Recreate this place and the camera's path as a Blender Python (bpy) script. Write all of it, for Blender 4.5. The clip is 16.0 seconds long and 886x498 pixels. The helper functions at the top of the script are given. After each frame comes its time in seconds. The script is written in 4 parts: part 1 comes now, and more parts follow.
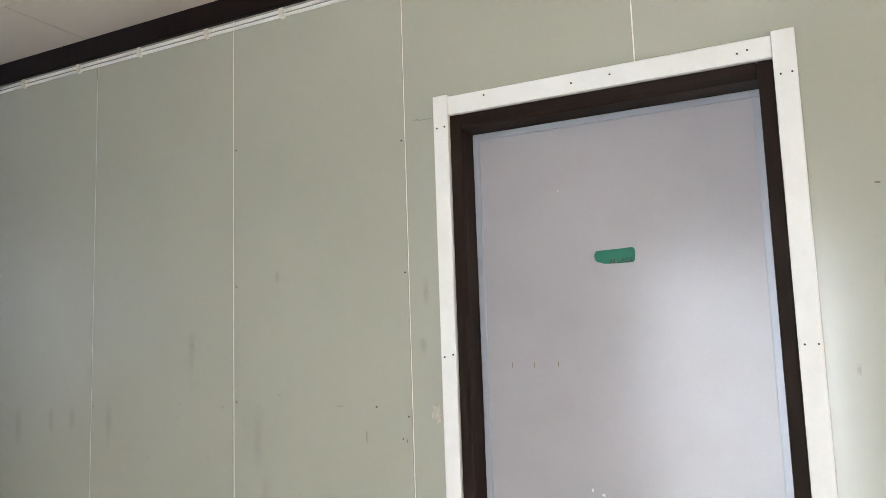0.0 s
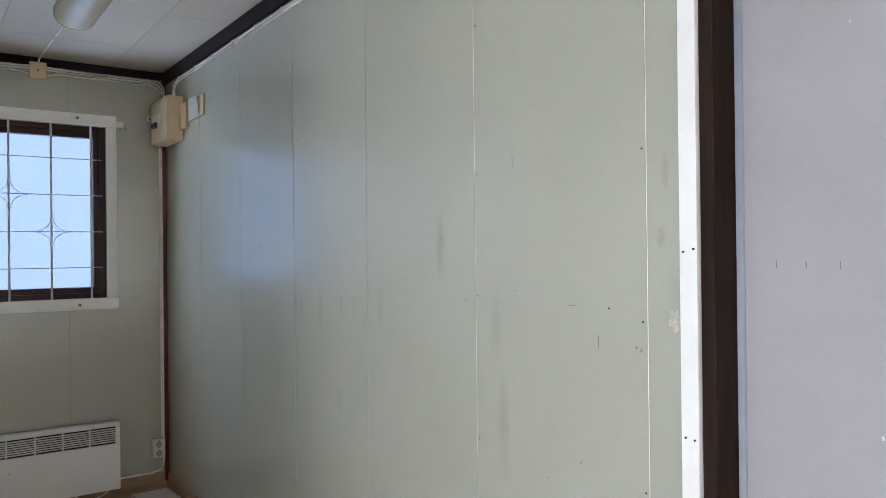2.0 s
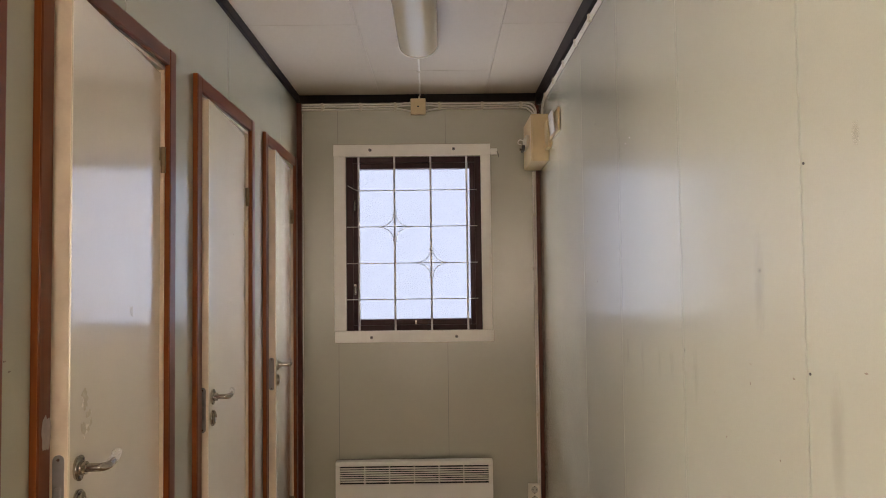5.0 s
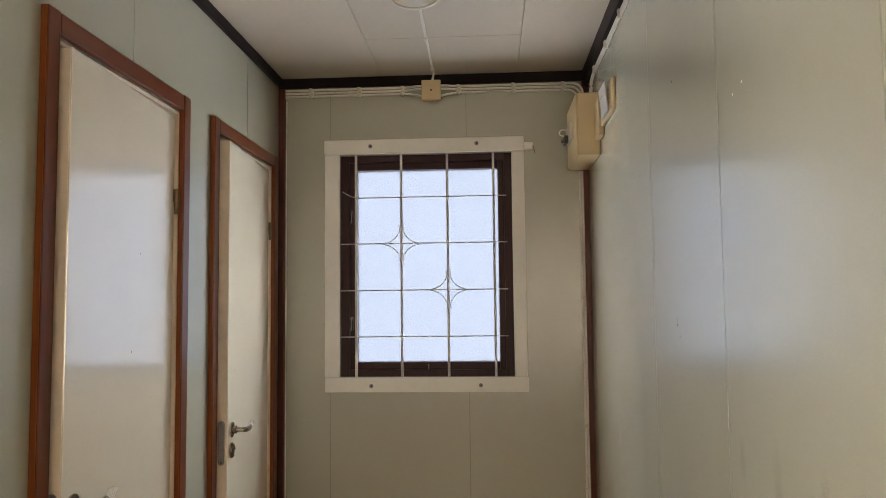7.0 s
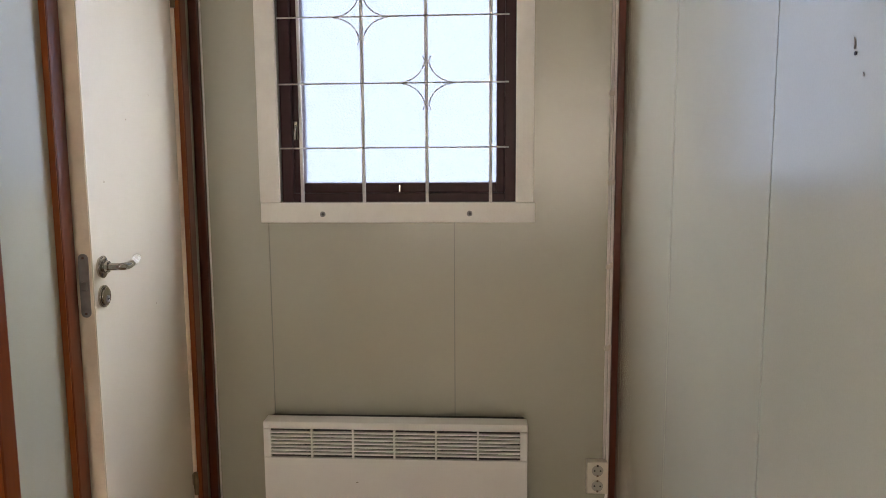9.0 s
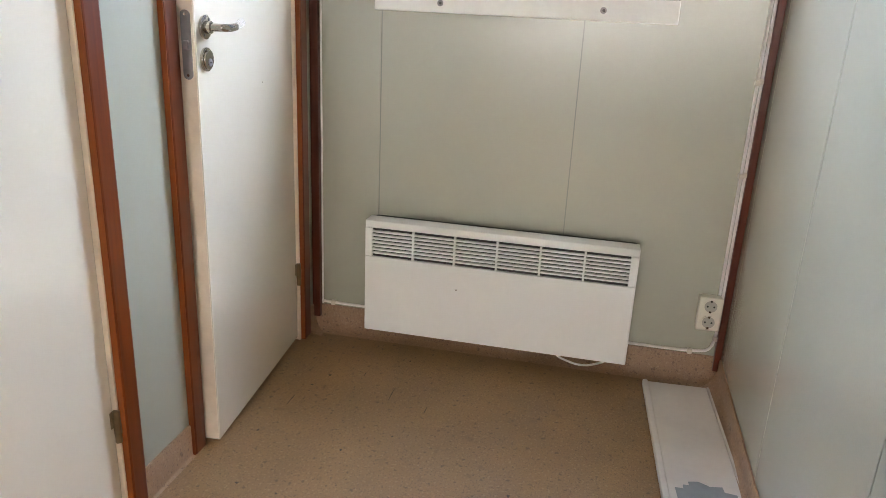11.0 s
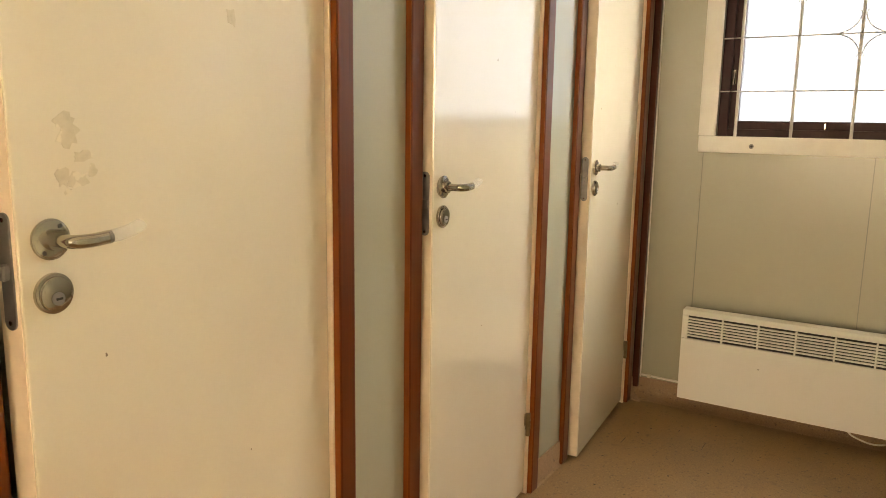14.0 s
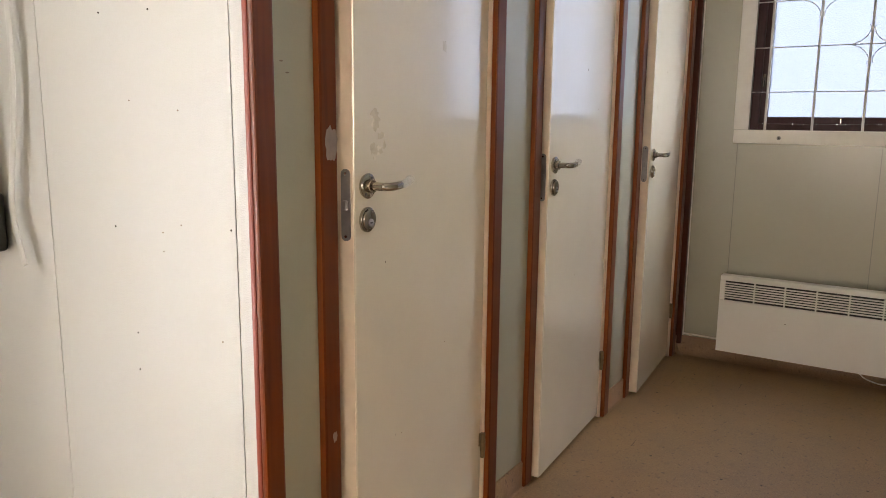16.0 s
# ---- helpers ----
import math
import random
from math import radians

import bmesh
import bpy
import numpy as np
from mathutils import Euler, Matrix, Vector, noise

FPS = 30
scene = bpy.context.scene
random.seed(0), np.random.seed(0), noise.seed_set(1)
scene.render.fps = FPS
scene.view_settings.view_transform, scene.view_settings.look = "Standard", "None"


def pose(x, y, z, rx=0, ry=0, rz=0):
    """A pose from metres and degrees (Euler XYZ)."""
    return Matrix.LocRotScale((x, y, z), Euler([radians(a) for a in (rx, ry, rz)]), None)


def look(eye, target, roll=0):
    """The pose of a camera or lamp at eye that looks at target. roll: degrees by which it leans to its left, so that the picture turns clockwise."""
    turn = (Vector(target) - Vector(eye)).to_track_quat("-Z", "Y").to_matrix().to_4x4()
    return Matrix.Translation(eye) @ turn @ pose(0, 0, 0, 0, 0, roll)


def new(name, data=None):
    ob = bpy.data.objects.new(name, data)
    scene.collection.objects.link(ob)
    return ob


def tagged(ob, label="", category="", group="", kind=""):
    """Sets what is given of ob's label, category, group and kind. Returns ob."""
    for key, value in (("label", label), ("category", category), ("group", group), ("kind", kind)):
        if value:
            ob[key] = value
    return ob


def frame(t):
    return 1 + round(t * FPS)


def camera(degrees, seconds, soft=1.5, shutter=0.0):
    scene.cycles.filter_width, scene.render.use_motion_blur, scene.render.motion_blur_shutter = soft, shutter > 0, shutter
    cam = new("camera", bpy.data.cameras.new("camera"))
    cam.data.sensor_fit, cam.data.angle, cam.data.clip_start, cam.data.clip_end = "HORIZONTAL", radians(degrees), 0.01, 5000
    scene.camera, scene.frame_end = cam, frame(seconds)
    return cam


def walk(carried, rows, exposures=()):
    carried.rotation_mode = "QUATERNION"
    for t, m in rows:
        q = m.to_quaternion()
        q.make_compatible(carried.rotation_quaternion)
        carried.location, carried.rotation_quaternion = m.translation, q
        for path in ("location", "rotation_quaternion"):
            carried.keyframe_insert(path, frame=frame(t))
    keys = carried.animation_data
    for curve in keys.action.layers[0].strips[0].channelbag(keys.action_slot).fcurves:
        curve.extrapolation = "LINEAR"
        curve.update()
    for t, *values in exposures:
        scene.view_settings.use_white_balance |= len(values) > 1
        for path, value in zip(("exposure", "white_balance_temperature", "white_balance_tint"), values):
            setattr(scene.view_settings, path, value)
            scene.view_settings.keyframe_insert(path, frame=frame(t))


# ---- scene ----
cam = camera(61.6, 16.0, soft=0.8)
PATH = [
    (0, (0.122, 0.058, 1.422), (-0.748, 1.844, 1.654), -2.0),
    (0.5, (0.106, 0.21, 1.412), (-0.988, 1.877, 1.566), -1.4),
    (1, (0.113, 0.298, 1.395), (-1.184, 1.818, 1.481), -0.9),
    (1.5, (0.172, 0.4, 1.383), (-1.304, 1.75, 1.422), -0.6),
    (2, (0.221, 0.474, 1.375), (-1.405, 1.639, 1.383), -0.6),
    (2.5, (0.218, 0.521, 1.376), (-1.531, 1.492, 1.373), -0.7),
    (3, (0.096, 0.649, 1.37), (-1.757, 1.4, 1.377), -0.7),
    (3.5, (-0.011, 0.76, 1.386), (-1.941, 1.285, 1.406), -0.6),
    (4, (-0.046, 0.899, 1.382), (-2.022, 1.205, 1.417), -0.5),
    (4.5, (-0.086, 1.07, 1.394), (-2.082, 1.196, 1.444), -0.5),
    (4.7, (-0.121, 1.105, 1.398), (-2.119, 1.174, 1.457), -0.6),
    (6.8, (-1.037, 1.278, 1.464), (-3.027, 1.155, 1.623), -0.46),
    (7, (-1.124, 1.284, 1.459), (-3.115, 1.158, 1.599), -0.6),
    (7.5, (-1.401, 1.267, 1.421), (-3.395, 1.141, 1.493), -0.72),
    (8, (-1.614, 1.256, 1.39), (-3.611, 1.142, 1.364), -1.05),
    (8.5, (-1.818, 1.276, 1.329), (-3.81, 1.167, 1.187), -1.08),
    (8.7, (-1.894, 1.292, 1.312), (-3.882, 1.186, 1.12), -0.98),
    (10.8, (-2.106, 1.289, 1.13), (-3.975, 0.981, 0.49), 2.12),
    (11, (-2.089, 1.286, 1.124), (-3.939, 0.891, 0.476), 2.69),
    (11.5, (-2.018, 1.27, 1.128), (-3.809, 0.663, 0.478), 3.42),
    (12, (-1.865, 1.256, 1.133), (-3.609, 0.49, 0.524), 3.31),
    (12.5, (-1.713, 1.281, 1.145), (-3.424, 0.407, 0.59), 2.66),
    (13, (-1.572, 1.299, 1.167), (-3.266, 0.351, 0.685), 2.05),
    (13.5, (-1.389, 1.303, 1.179), (-3.071, 0.3, 0.769), 1.49),
    (14, (-1.232, 1.301, 1.188), (-2.902, 0.256, 0.842), 0.86),
    (14.5, (-1.04, 1.3, 1.196), (-2.699, 0.226, 0.889), 0.38),
    (15, (-0.836, 1.295, 1.208), (-2.488, 0.207, 0.912), 0.07),
    (15.5, (-0.679, 1.317, 1.181), (-2.329, 0.229, 0.873), 0.22),
    (16, (-0.556, 1.359, 1.168), (-2.21, 0.288, 0.825), 0.58),
]
EXPOSURES = [(0, 0.18, 6500, 13), (0.5, 0.16, 6400, 12), (2, 0.38, 6000, 14), (3, 0.35, 6000, 18), (3.5, 0.38, 6300, 22), (4.5, 0.5, 8200, 24), (7, 0.5, 8200, 17), (8, 0.55, 8000, 20), (11, 1.75, 6400, 16), (11.5, 1.8, 6400, 12), (12.3, 1.85, 7300, 13), (13.5, 1.45, 9200, 15), (14.5, 1.35, 13000, 19), (15.1, 0.95, 8400, 22), (16, 0.8, 7700, 20)]
walk(cam, [(t, look(eye, target, roll)) for t, eye, target, roll in PATH], EXPOSURES)

# ---- world and light ----
world = bpy.data.worlds.new("sky")
scene.world = world
world.use_nodes = True
wn = world.node_tree
sky = wn.nodes.new("ShaderNodeTexSky")
sky.sky_type, sky.sun_disc = "NISHITA", False
sky.sun_elevation, sky.sun_rotation = radians(32), radians(200)
wn.links.new(sky.outputs["Color"], wn.nodes["Background"].inputs["Color"])
wn.nodes["Background"].inputs["Strength"].default_value = 0.1
END_SKY, SOUTH_SKY, EAST_SKY = 16.0, 12.5, 3.3

# ---- materials ----


def shader(name, base, rough=0.5, metal=0.0, vary=0.12, scale=3.0, fine=60.0, bump=0.05, dirt=None, dirt_amount=0.0, rough_vary=0.08, spec=0.5, stretch=(1, 1, 1)):
    """A painted, plastic or metal surface: mottling at two scales, fine relief and uneven gloss."""
    m = bpy.data.materials.new(name)
    m.use_nodes = True
    t = m.node_tree
    n, link = t.nodes, t.links.new
    b = n["Principled BSDF"]
    b.inputs["Metallic"].default_value = metal
    b.inputs["Specular IOR Level"].default_value = spec
    mp = n.new("ShaderNodeMapping")
    mp.inputs["Scale"].default_value = stretch
    geo = n.new("ShaderNodeNewGeometry")
    link(geo.outputs["Position"], mp.inputs["Vector"])
    a = n.new("ShaderNodeTexNoise")
    a.inputs["Scale"].default_value, a.inputs["Detail"].default_value = scale, 5
    f = n.new("ShaderNodeTexNoise")
    f.inputs["Scale"].default_value, f.inputs["Detail"].default_value = fine, 4
    for q in (a, f):
        link(mp.outputs["Vector"], q.inputs["Vector"])
    add = n.new("ShaderNodeMath")
    add.operation = "MULTIPLY_ADD"
    link(f.outputs["Fac"], add.inputs[0])
    add.inputs[1].default_value = 0.35
    link(a.outputs["Fac"], add.inputs[2])
    ramp = n.new("ShaderNodeMapRange")
    ramp.inputs["From Min"].default_value, ramp.inputs["From Max"].default_value = 0.4, 0.95
    ramp.inputs["To Min"].default_value, ramp.inputs["To Max"].default_value = 1 - vary, 1 + vary
    link(add.outputs[0], ramp.inputs["Value"])
    mul = n.new("ShaderNodeVectorMath")
    mul.operation = "SCALE"
    mul.inputs[0].default_value = base
    link(ramp.outputs["Result"], mul.inputs["Scale"])
    colour = mul.outputs["Vector"]
    if dirt:
        d = n.new("ShaderNodeTexNoise")
        d.inputs["Scale"].default_value, d.inputs["Detail"].default_value, d.inputs["Roughness"].default_value = scale * 2.3, 3, 0.55
        link(mp.outputs["Vector"], d.inputs["Vector"])
        dr = n.new("ShaderNodeMapRange")
        dr.interpolation_type = "SMOOTHSTEP"
        dr.inputs["From Min"].default_value, dr.inputs["From Max"].default_value = 0.38, 0.85
        dr.inputs["To Max"].default_value = dirt_amount
        link(d.outputs["Fac"], dr.inputs["Value"])
        mix = n.new("ShaderNodeMix")
        mix.data_type = "RGBA"
        link(dr.outputs["Result"], mix.inputs["Factor"])
        link(colour, mix.inputs["A"])
        mix.inputs["B"].default_value = (*dirt, 1)
        colour = mix.outputs["Result"]
    link(colour, b.inputs["Base Color"])
    rr = n.new("ShaderNodeMapRange")
    rr.inputs["To Min"].default_value, rr.inputs["To Max"].default_value = max(0.02, rough - rough_vary), rough + rough_vary
    link(a.outputs["Fac"], rr.inputs["Value"])
    link(rr.outputs["Result"], b.inputs["Roughness"])
    if bump:
        bp = n.new("ShaderNodeBump")
        bp.inputs["Strength"].default_value, bp.inputs["Distance"].default_value = bump, 0.01
        link(f.outputs["Fac"], bp.inputs["Height"])
        link(bp.outputs["Normal"], b.inputs["Normal"])
    return m


def wood(name, dark, light, rough=0.3, axis=2, grain=55.0, bump=0.05, spec=0.4):
    """Stained wood with long grain along one axis and a few knots."""
    m = shader(name, light, rough, vary=0.1, scale=6, fine=120, bump=0, spec=spec, rough_vary=0.05)
    t = m.node_tree
    n, link = t.nodes, t.links.new
    geo = n.new("ShaderNodeNewGeometry")
    mp = n.new("ShaderNodeMapping")
    s = [grain, grain, grain]
    s[axis] = grain / 22
    mp.inputs["Scale"].default_value = s
    link(geo.outputs["Position"], mp.inputs["Vector"])
    g = n.new("ShaderNodeTexNoise")
    g.inputs["Scale"].default_value, g.inputs["Detail"].default_value, g.inputs["Distortion"].default_value = 1.0, 6, 0.6
    link(mp.outputs["Vector"], g.inputs["Vector"])
    info = n.new("ShaderNodeObjectInfo")
    sh = n.new("ShaderNodeMath")
    sh.operation = "MULTIPLY_ADD"
    link(info.outputs["Random"], sh.inputs[0])
    sh.inputs[1].default_value = 0.12
    link(g.outputs["Fac"], sh.inputs[2])
    r = n.new("ShaderNodeMapRange")
    r.inputs["From Min"].default_value, r.inputs["From Max"].default_value = 0.1, 1.0
    link(sh.outputs[0], r.inputs["Value"])
    mix = n.new("ShaderNodeMix")
    mix.data_type = "RGBA"
    link(r.outputs["Result"], mix.inputs["Factor"])
    mix.inputs["A"].default_value, mix.inputs["B"].default_value = (*dark, 1), (*light, 1)
    b = n["Principled BSDF"]
    link(mix.outputs["Result"], b.inputs["Base Color"])
    bp = n.new("ShaderNodeBump")
    bp.inputs["Strength"].default_value, bp.inputs["Distance"].default_value = bump, 0.004
    link(g.outputs["Fac"], bp.inputs["Height"])
    link(bp.outputs["Normal"], b.inputs["Normal"])
    return m


def speckled(name, base, dark, light, rough=0.35):
    """Vinyl flooring: tan ground, faint clouds, small dark and light chips."""
    m = shader(name, base, rough, vary=0.16, scale=4.5, fine=90, bump=0.03, dirt=(0.13, 0.085, 0.045), dirt_amount=0.2, rough_vary=0.1)
    t = m.node_tree
    n, link = t.nodes, t.links.new
    b = n["Principled BSDF"]
    was = b.inputs["Base Color"].links[0].from_socket
    geo = n.new("ShaderNodeNewGeometry")
    for size, lo, hi, tone, amount in ((220, 0.57, 0.68, dark, 0.45), (140, 0.57, 0.68, light, 0.35), (65, 0.63, 0.70, dark, 0.55), (26, 0.60, 0.74, dark, 0.22)):
        v = n.new("ShaderNodeTexNoise")
        v.inputs["Scale"].default_value, v.inputs["Detail"].default_value = size, 2
        link(geo.outputs["Position"], v.inputs["Vector"])
        r = n.new("ShaderNodeMapRange")
        r.inputs["From Min"].default_value, r.inputs["From Max"].default_value, r.inputs["To Max"].default_value = lo, hi, amount
        link(v.outputs["Fac"], r.inputs["Value"])
        mix = n.new("ShaderNodeMix")
        mix.data_type = "RGBA"
        link(r.outputs["Result"], mix.inputs["Factor"])
        link(was, mix.inputs["A"])
        mix.inputs["B"].default_value = (*tone, 1)
        was = mix.outputs["Result"]
    link(was, b.inputs["Base Color"])
    return m


def glow(name, colour, strength):
    """Overcast daylight outside a window, paler towards the top."""
    m = bpy.data.materials.new(name)
    m.use_nodes = True
    n, link = m.node_tree.nodes, m.node_tree.links.new
    n.remove(n["Principled BSDF"])
    e = n.new("ShaderNodeEmission")
    e.inputs["Color"].default_value, e.inputs["Strength"].default_value = (*colour, 1), strength
    link(e.outputs[0], n["Material Output"].inputs["Surface"])
    return m


def clear(name, rough, bump=0.0, size=300.0, tint=(1, 1, 1)):
    m = bpy.data.materials.new(name)
    m.use_nodes = True
    n, link = m.node_tree.nodes, m.node_tree.links.new
    b = n["Principled BSDF"]
    b.inputs["Base Color"].default_value = (*tint, 1)
    b.inputs["Transmission Weight"].default_value, b.inputs["Roughness"].default_value, b.inputs["IOR"].default_value = 1.0, rough, 1.45
    if bump:
        geo = n.new("ShaderNodeNewGeometry")
        v = n.new("ShaderNodeTexNoise")
        v.inputs["Scale"].default_value, v.inputs["Detail"].default_value = size, 3
        link(geo.outputs["Position"], v.inputs["Vector"])
        bp = n.new("ShaderNodeBump")
        bp.inputs["Strength"].default_value, bp.inputs["Distance"].default_value = bump, 0.004
        link(v.outputs["Fac"], bp.inputs["Height"])
        link(bp.outputs["Normal"], b.inputs["Normal"])
    return m


def smear(name, colour, amount):
    """A soft dirty smear: fades out towards the rim of its patch."""
    m = bpy.data.materials.new(name)
    m.use_nodes = True
    n, link = m.node_tree.nodes, m.node_tree.links.new
    b = n["Principled BSDF"]
    b.inputs["Base Color"].default_value, b.inputs["Roughness"].default_value = (*colour, 1), 0.3
    b.inputs["Coat Weight"].default_value, b.inputs["Coat Roughness"].default_value, b.inputs["Coat IOR"].default_value = 0.95, 0.25, 1.9
    uv = n.new("ShaderNodeTexCoord")
    mp = n.new("ShaderNodeMapping")
    mp.inputs["Location"].default_value, mp.inputs["Scale"].default_value = (-1, 0, -1), (2, 0, 2)
    link(uv.outputs["Generated"], mp.inputs["Vector"])
    ln = n.new("ShaderNodeVectorMath")
    ln.operation = "LENGTH"
    link(mp.outputs["Vector"], ln.inputs[0])
    geo = n.new("ShaderNodeNewGeometry")
    v = n.new("ShaderNodeTexNoise")
    v.inputs["Scale"].default_value, v.inputs["Detail"].default_value = 45, 4
    link(geo.outputs["Position"], v.inputs["Vector"])
    ad = n.new("ShaderNodeMath")
    ad.operation = "MULTIPLY_ADD"
    link(v.outputs["Fac"], ad.inputs[0])
    ad.inputs[1].default_value = 0.7
    link(ln.outputs["Value"], ad.inputs[2])
    r = n.new("ShaderNodeMapRange")
    r.inputs["From Min"].default_value, r.inputs["From Max"].default_value = 1.3, 0.55
    r.inputs["To Min"].default_value, r.inputs["To Max"].default_value = 0.0, amount
    link(ad.outputs[0], r.inputs["Value"])
    link(r.outputs["Result"], b.inputs["Alpha"])
    return m


WALL = shader("wall_paint", (0.42, 0.412, 0.325), 0.225, vary=0.05, scale=1.6, fine=260, bump=0.035, dirt=(0.36, 0.37, 0.30), dirt_amount=0.18, rough_vary=0.035, spec=0.25)
WALLW = shader("pale_wall_paint", (0.50, 0.52, 0.50), 0.40, vary=0.04, scale=2, fine=330, bump=0.12, dirt=(0.55, 0.52, 0.44), dirt_amount=0.15)
SEAM_DARK = shader("dark_seam", (0.24, 0.24, 0.20), 0.6)
SEAM = shader("seam_filler", (0.84, 0.83, 0.76), 0.5, vary=0.1)
CEIL = shader("ceiling_paint", (0.60, 0.53, 0.43), 0.40, vary=0.05, scale=1.8, fine=70, bump=0.03, dirt=(0.5, 0.44, 0.36), dirt_amount=0.2, stretch=(0.4, 1, 1))
FLOOR = speckled("vinyl_floor", (0.275, 0.16, 0.068), (0.06, 0.036, 0.02), (0.42, 0.29, 0.16), 0.42)
COVE = speckled("vinyl_skirting", (0.35, 0.215, 0.125), (0.10, 0.055, 0.035), (0.52, 0.38, 0.28), 0.42)
REDWOOD = wood("stained_wood", (0.075, 0.011, 0.0015), (0.185, 0.035, 0.0035), 0.36, spec=0.3)
REDWOOD_EDGE = wood("light_stained_edge", (0.17, 0.036, 0.006), (0.31, 0.08, 0.015), 0.34, spec=0.3)
REDWOOD_X = wood("stained_wood_lintel", (0.075, 0.011, 0.0015), (0.185, 0.035, 0.0035), 0.34, axis=0, spec=0.3)
# Stained wood made pinker and paler: daylight from +x put into its colour.
PINKWOOD = wood("daylit_stained_wood", (0.18, 0.032, 0.019), (0.30, 0.068, 0.042), 0.37)
DARKRED = wood("dark_stained_wood", (0.05, 0.009, 0.003), (0.13, 0.023, 0.006), 0.37)
BLACKWOOD = wood("black_brown_wood", (0.005, 0.003, 0.003), (0.016, 0.008, 0.007), 0.5, spec=0.15)
JAMBWOOD = wood("dark_brown_wood", (0.003, 0.002, 0.0015), (0.027, 0.012, 0.006), 0.6, grain=75, bump=0.3, spec=0.15)
FRAMEWOOD = wood("window_frame_wood", (0.022, 0.008, 0.009), (0.062, 0.021, 0.022), 0.4, spec=0.2)
DOOR = shader("door_laminate", (0.85, 0.76, 0.60), 0.205, vary=0.03, scale=2.2, fine=200, bump=0.012, dirt=(0.6, 0.52, 0.40), dirt_amount=0.12, rough_vary=0.03, spec=1.0)
DOOREDGE = shader("door_edge", (0.82, 0.70, 0.56), 0.4, vary=0.07, scale=9, dirt=(0.5, 0.36, 0.26), dirt_amount=0.3)
WHITE = shader("white_board_paint", (0.87, 0.85, 0.79), 0.42, vary=0.03, scale=8, fine=120, bump=0.08, dirt=(0.6, 0.53, 0.45), dirt_amount=0.12)
STEELDOOR = shader("grey_steel_door", (0.40, 0.375, 0.375), 0.22, vary=0.06, scale=2.2, fine=300, bump=0.03, dirt=(0.33, 0.30, 0.29), dirt_amount=0.35, rough_vary=0.035)
STEELEDGE = shader("grey_steel_edge", (0.33, 0.34, 0.365), 0.38, metal=0.3, vary=0.08, scale=7)
CHROME = shader("polished_steel", (0.44, 0.405, 0.355), 0.09, metal=1.0, vary=0.06, scale=20, bump=0.01)
PLATE = shader("worn_steel", (0.27, 0.26, 0.26), 0.38, metal=0.9, vary=0.2, scale=25)
BRASS = shader("dull_brass", (0.22, 0.165, 0.10), 0.4, metal=0.9, vary=0.2, scale=30)
ENAMEL = shader("white_enamel", (0.82, 0.80, 0.76), 0.40, vary=0.015, scale=5, fine=200, bump=0.01)
# Near-black tone; serves as painted shade beneath the loose board too.
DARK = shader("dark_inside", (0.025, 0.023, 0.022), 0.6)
CREAM = shader("cream_plastic", (0.72, 0.56, 0.33), 0.42, vary=0.05, scale=8)
IVORY = shader("ivory_plastic", (0.74, 0.69, 0.58), 0.40, vary=0.04)
CABLE = shader("cable_sheath", (0.86, 0.83, 0.77), 0.45, vary=0.08, scale=12)
BLACK = shader("black_plastic", (0.018, 0.018, 0.018), 0.38, vary=0.15, scale=20)
GREY = shader("grey_tape", (0.25, 0.26, 0.26), 0.55, vary=0.12, scale=20)
BOARD = shader("board_laminate", (0.66, 0.60, 0.54), 0.42, vary=0.05, scale=4, dirt=(0.5, 0.42, 0.36), dirt_amount=0.3)
PAPER = shader("paper", (0.62, 0.61, 0.58), 0.7, vary=0.05)
GREEN = shader("green_label", (0.003, 0.155, 0.088), 0.6, vary=0.05, scale=20)
BARS = shader("bar_paint", (0.62, 0.60, 0.58), 0.4, vary=0.1, scale=20)
DIFFUSER = shader("lamp_diffuser", (0.52, 0.45, 0.33), 0.18, metal=0.25, vary=0.05, scale=4, fine=150, bump=0.04, stretch=(0.2, 1, 1))
GLUE = shader("glue_residue", (0.74, 0.645, 0.48), 0.26, vary=0.12, scale=40, fine=150, bump=0.1, spec=1.0)
for lacquered, gloss, ior in ((WALL, 0.235, 1.82), (DOOR, 0.125, 2.4), (GLUE, 0.2, 2.2)):
    q = lacquered.node_tree.nodes["Principled BSDF"].inputs
    q["Coat Weight"].default_value, q["Coat Roughness"].default_value, q["Coat IOR"].default_value = 0.95, gloss, ior
for stained in (REDWOOD, REDWOOD_X):
    q = stained.node_tree.nodes["Principled BSDF"].inputs
    q["Coat Weight"].default_value, q["Coat Roughness"].default_value = 0.25, 0.16
FROSTED = clear("frosted_glass", 0.30, 0.8, 150.0, (0.042, 0.047, 0.054))
SLEEVE = shader("clear_plastic", (0.85, 0.85, 0.82), 0.15)
SLEEVE.node_tree.nodes["Principled BSDF"].inputs["Alpha"].default_value = 0.22
FROSTED_PALE = clear("pale_frosted_glass", 0.3, 0.4, 150.0)
NAIL = shader("nail_head", (0.03, 0.026, 0.022), 0.6)
SCUFF = shader("scuff", (0.20, 0.155, 0.11), 0.7, vary=0.3, scale=60)
FLOOR_MARK = shader("dark_floor_scuff", (0.075, 0.05, 0.03), 0.6, vary=0.3, scale=60)
SMEAR = smear("hand_smear", (0.26, 0.25, 0.19), 0.07)
FILLER = shader("chipped_filler", (0.32, 0.265, 0.25), 0.7, vary=0.15, scale=50, bump=0.3)
BEIGE = shader("beige_filler", (0.46, 0.42, 0.33), 0.7, vary=0.2, scale=60, bump=0.5)

# ---- mesh helpers ----
ORIGIN = {}


def place(ob):
    return ORIGIN[ob.name]


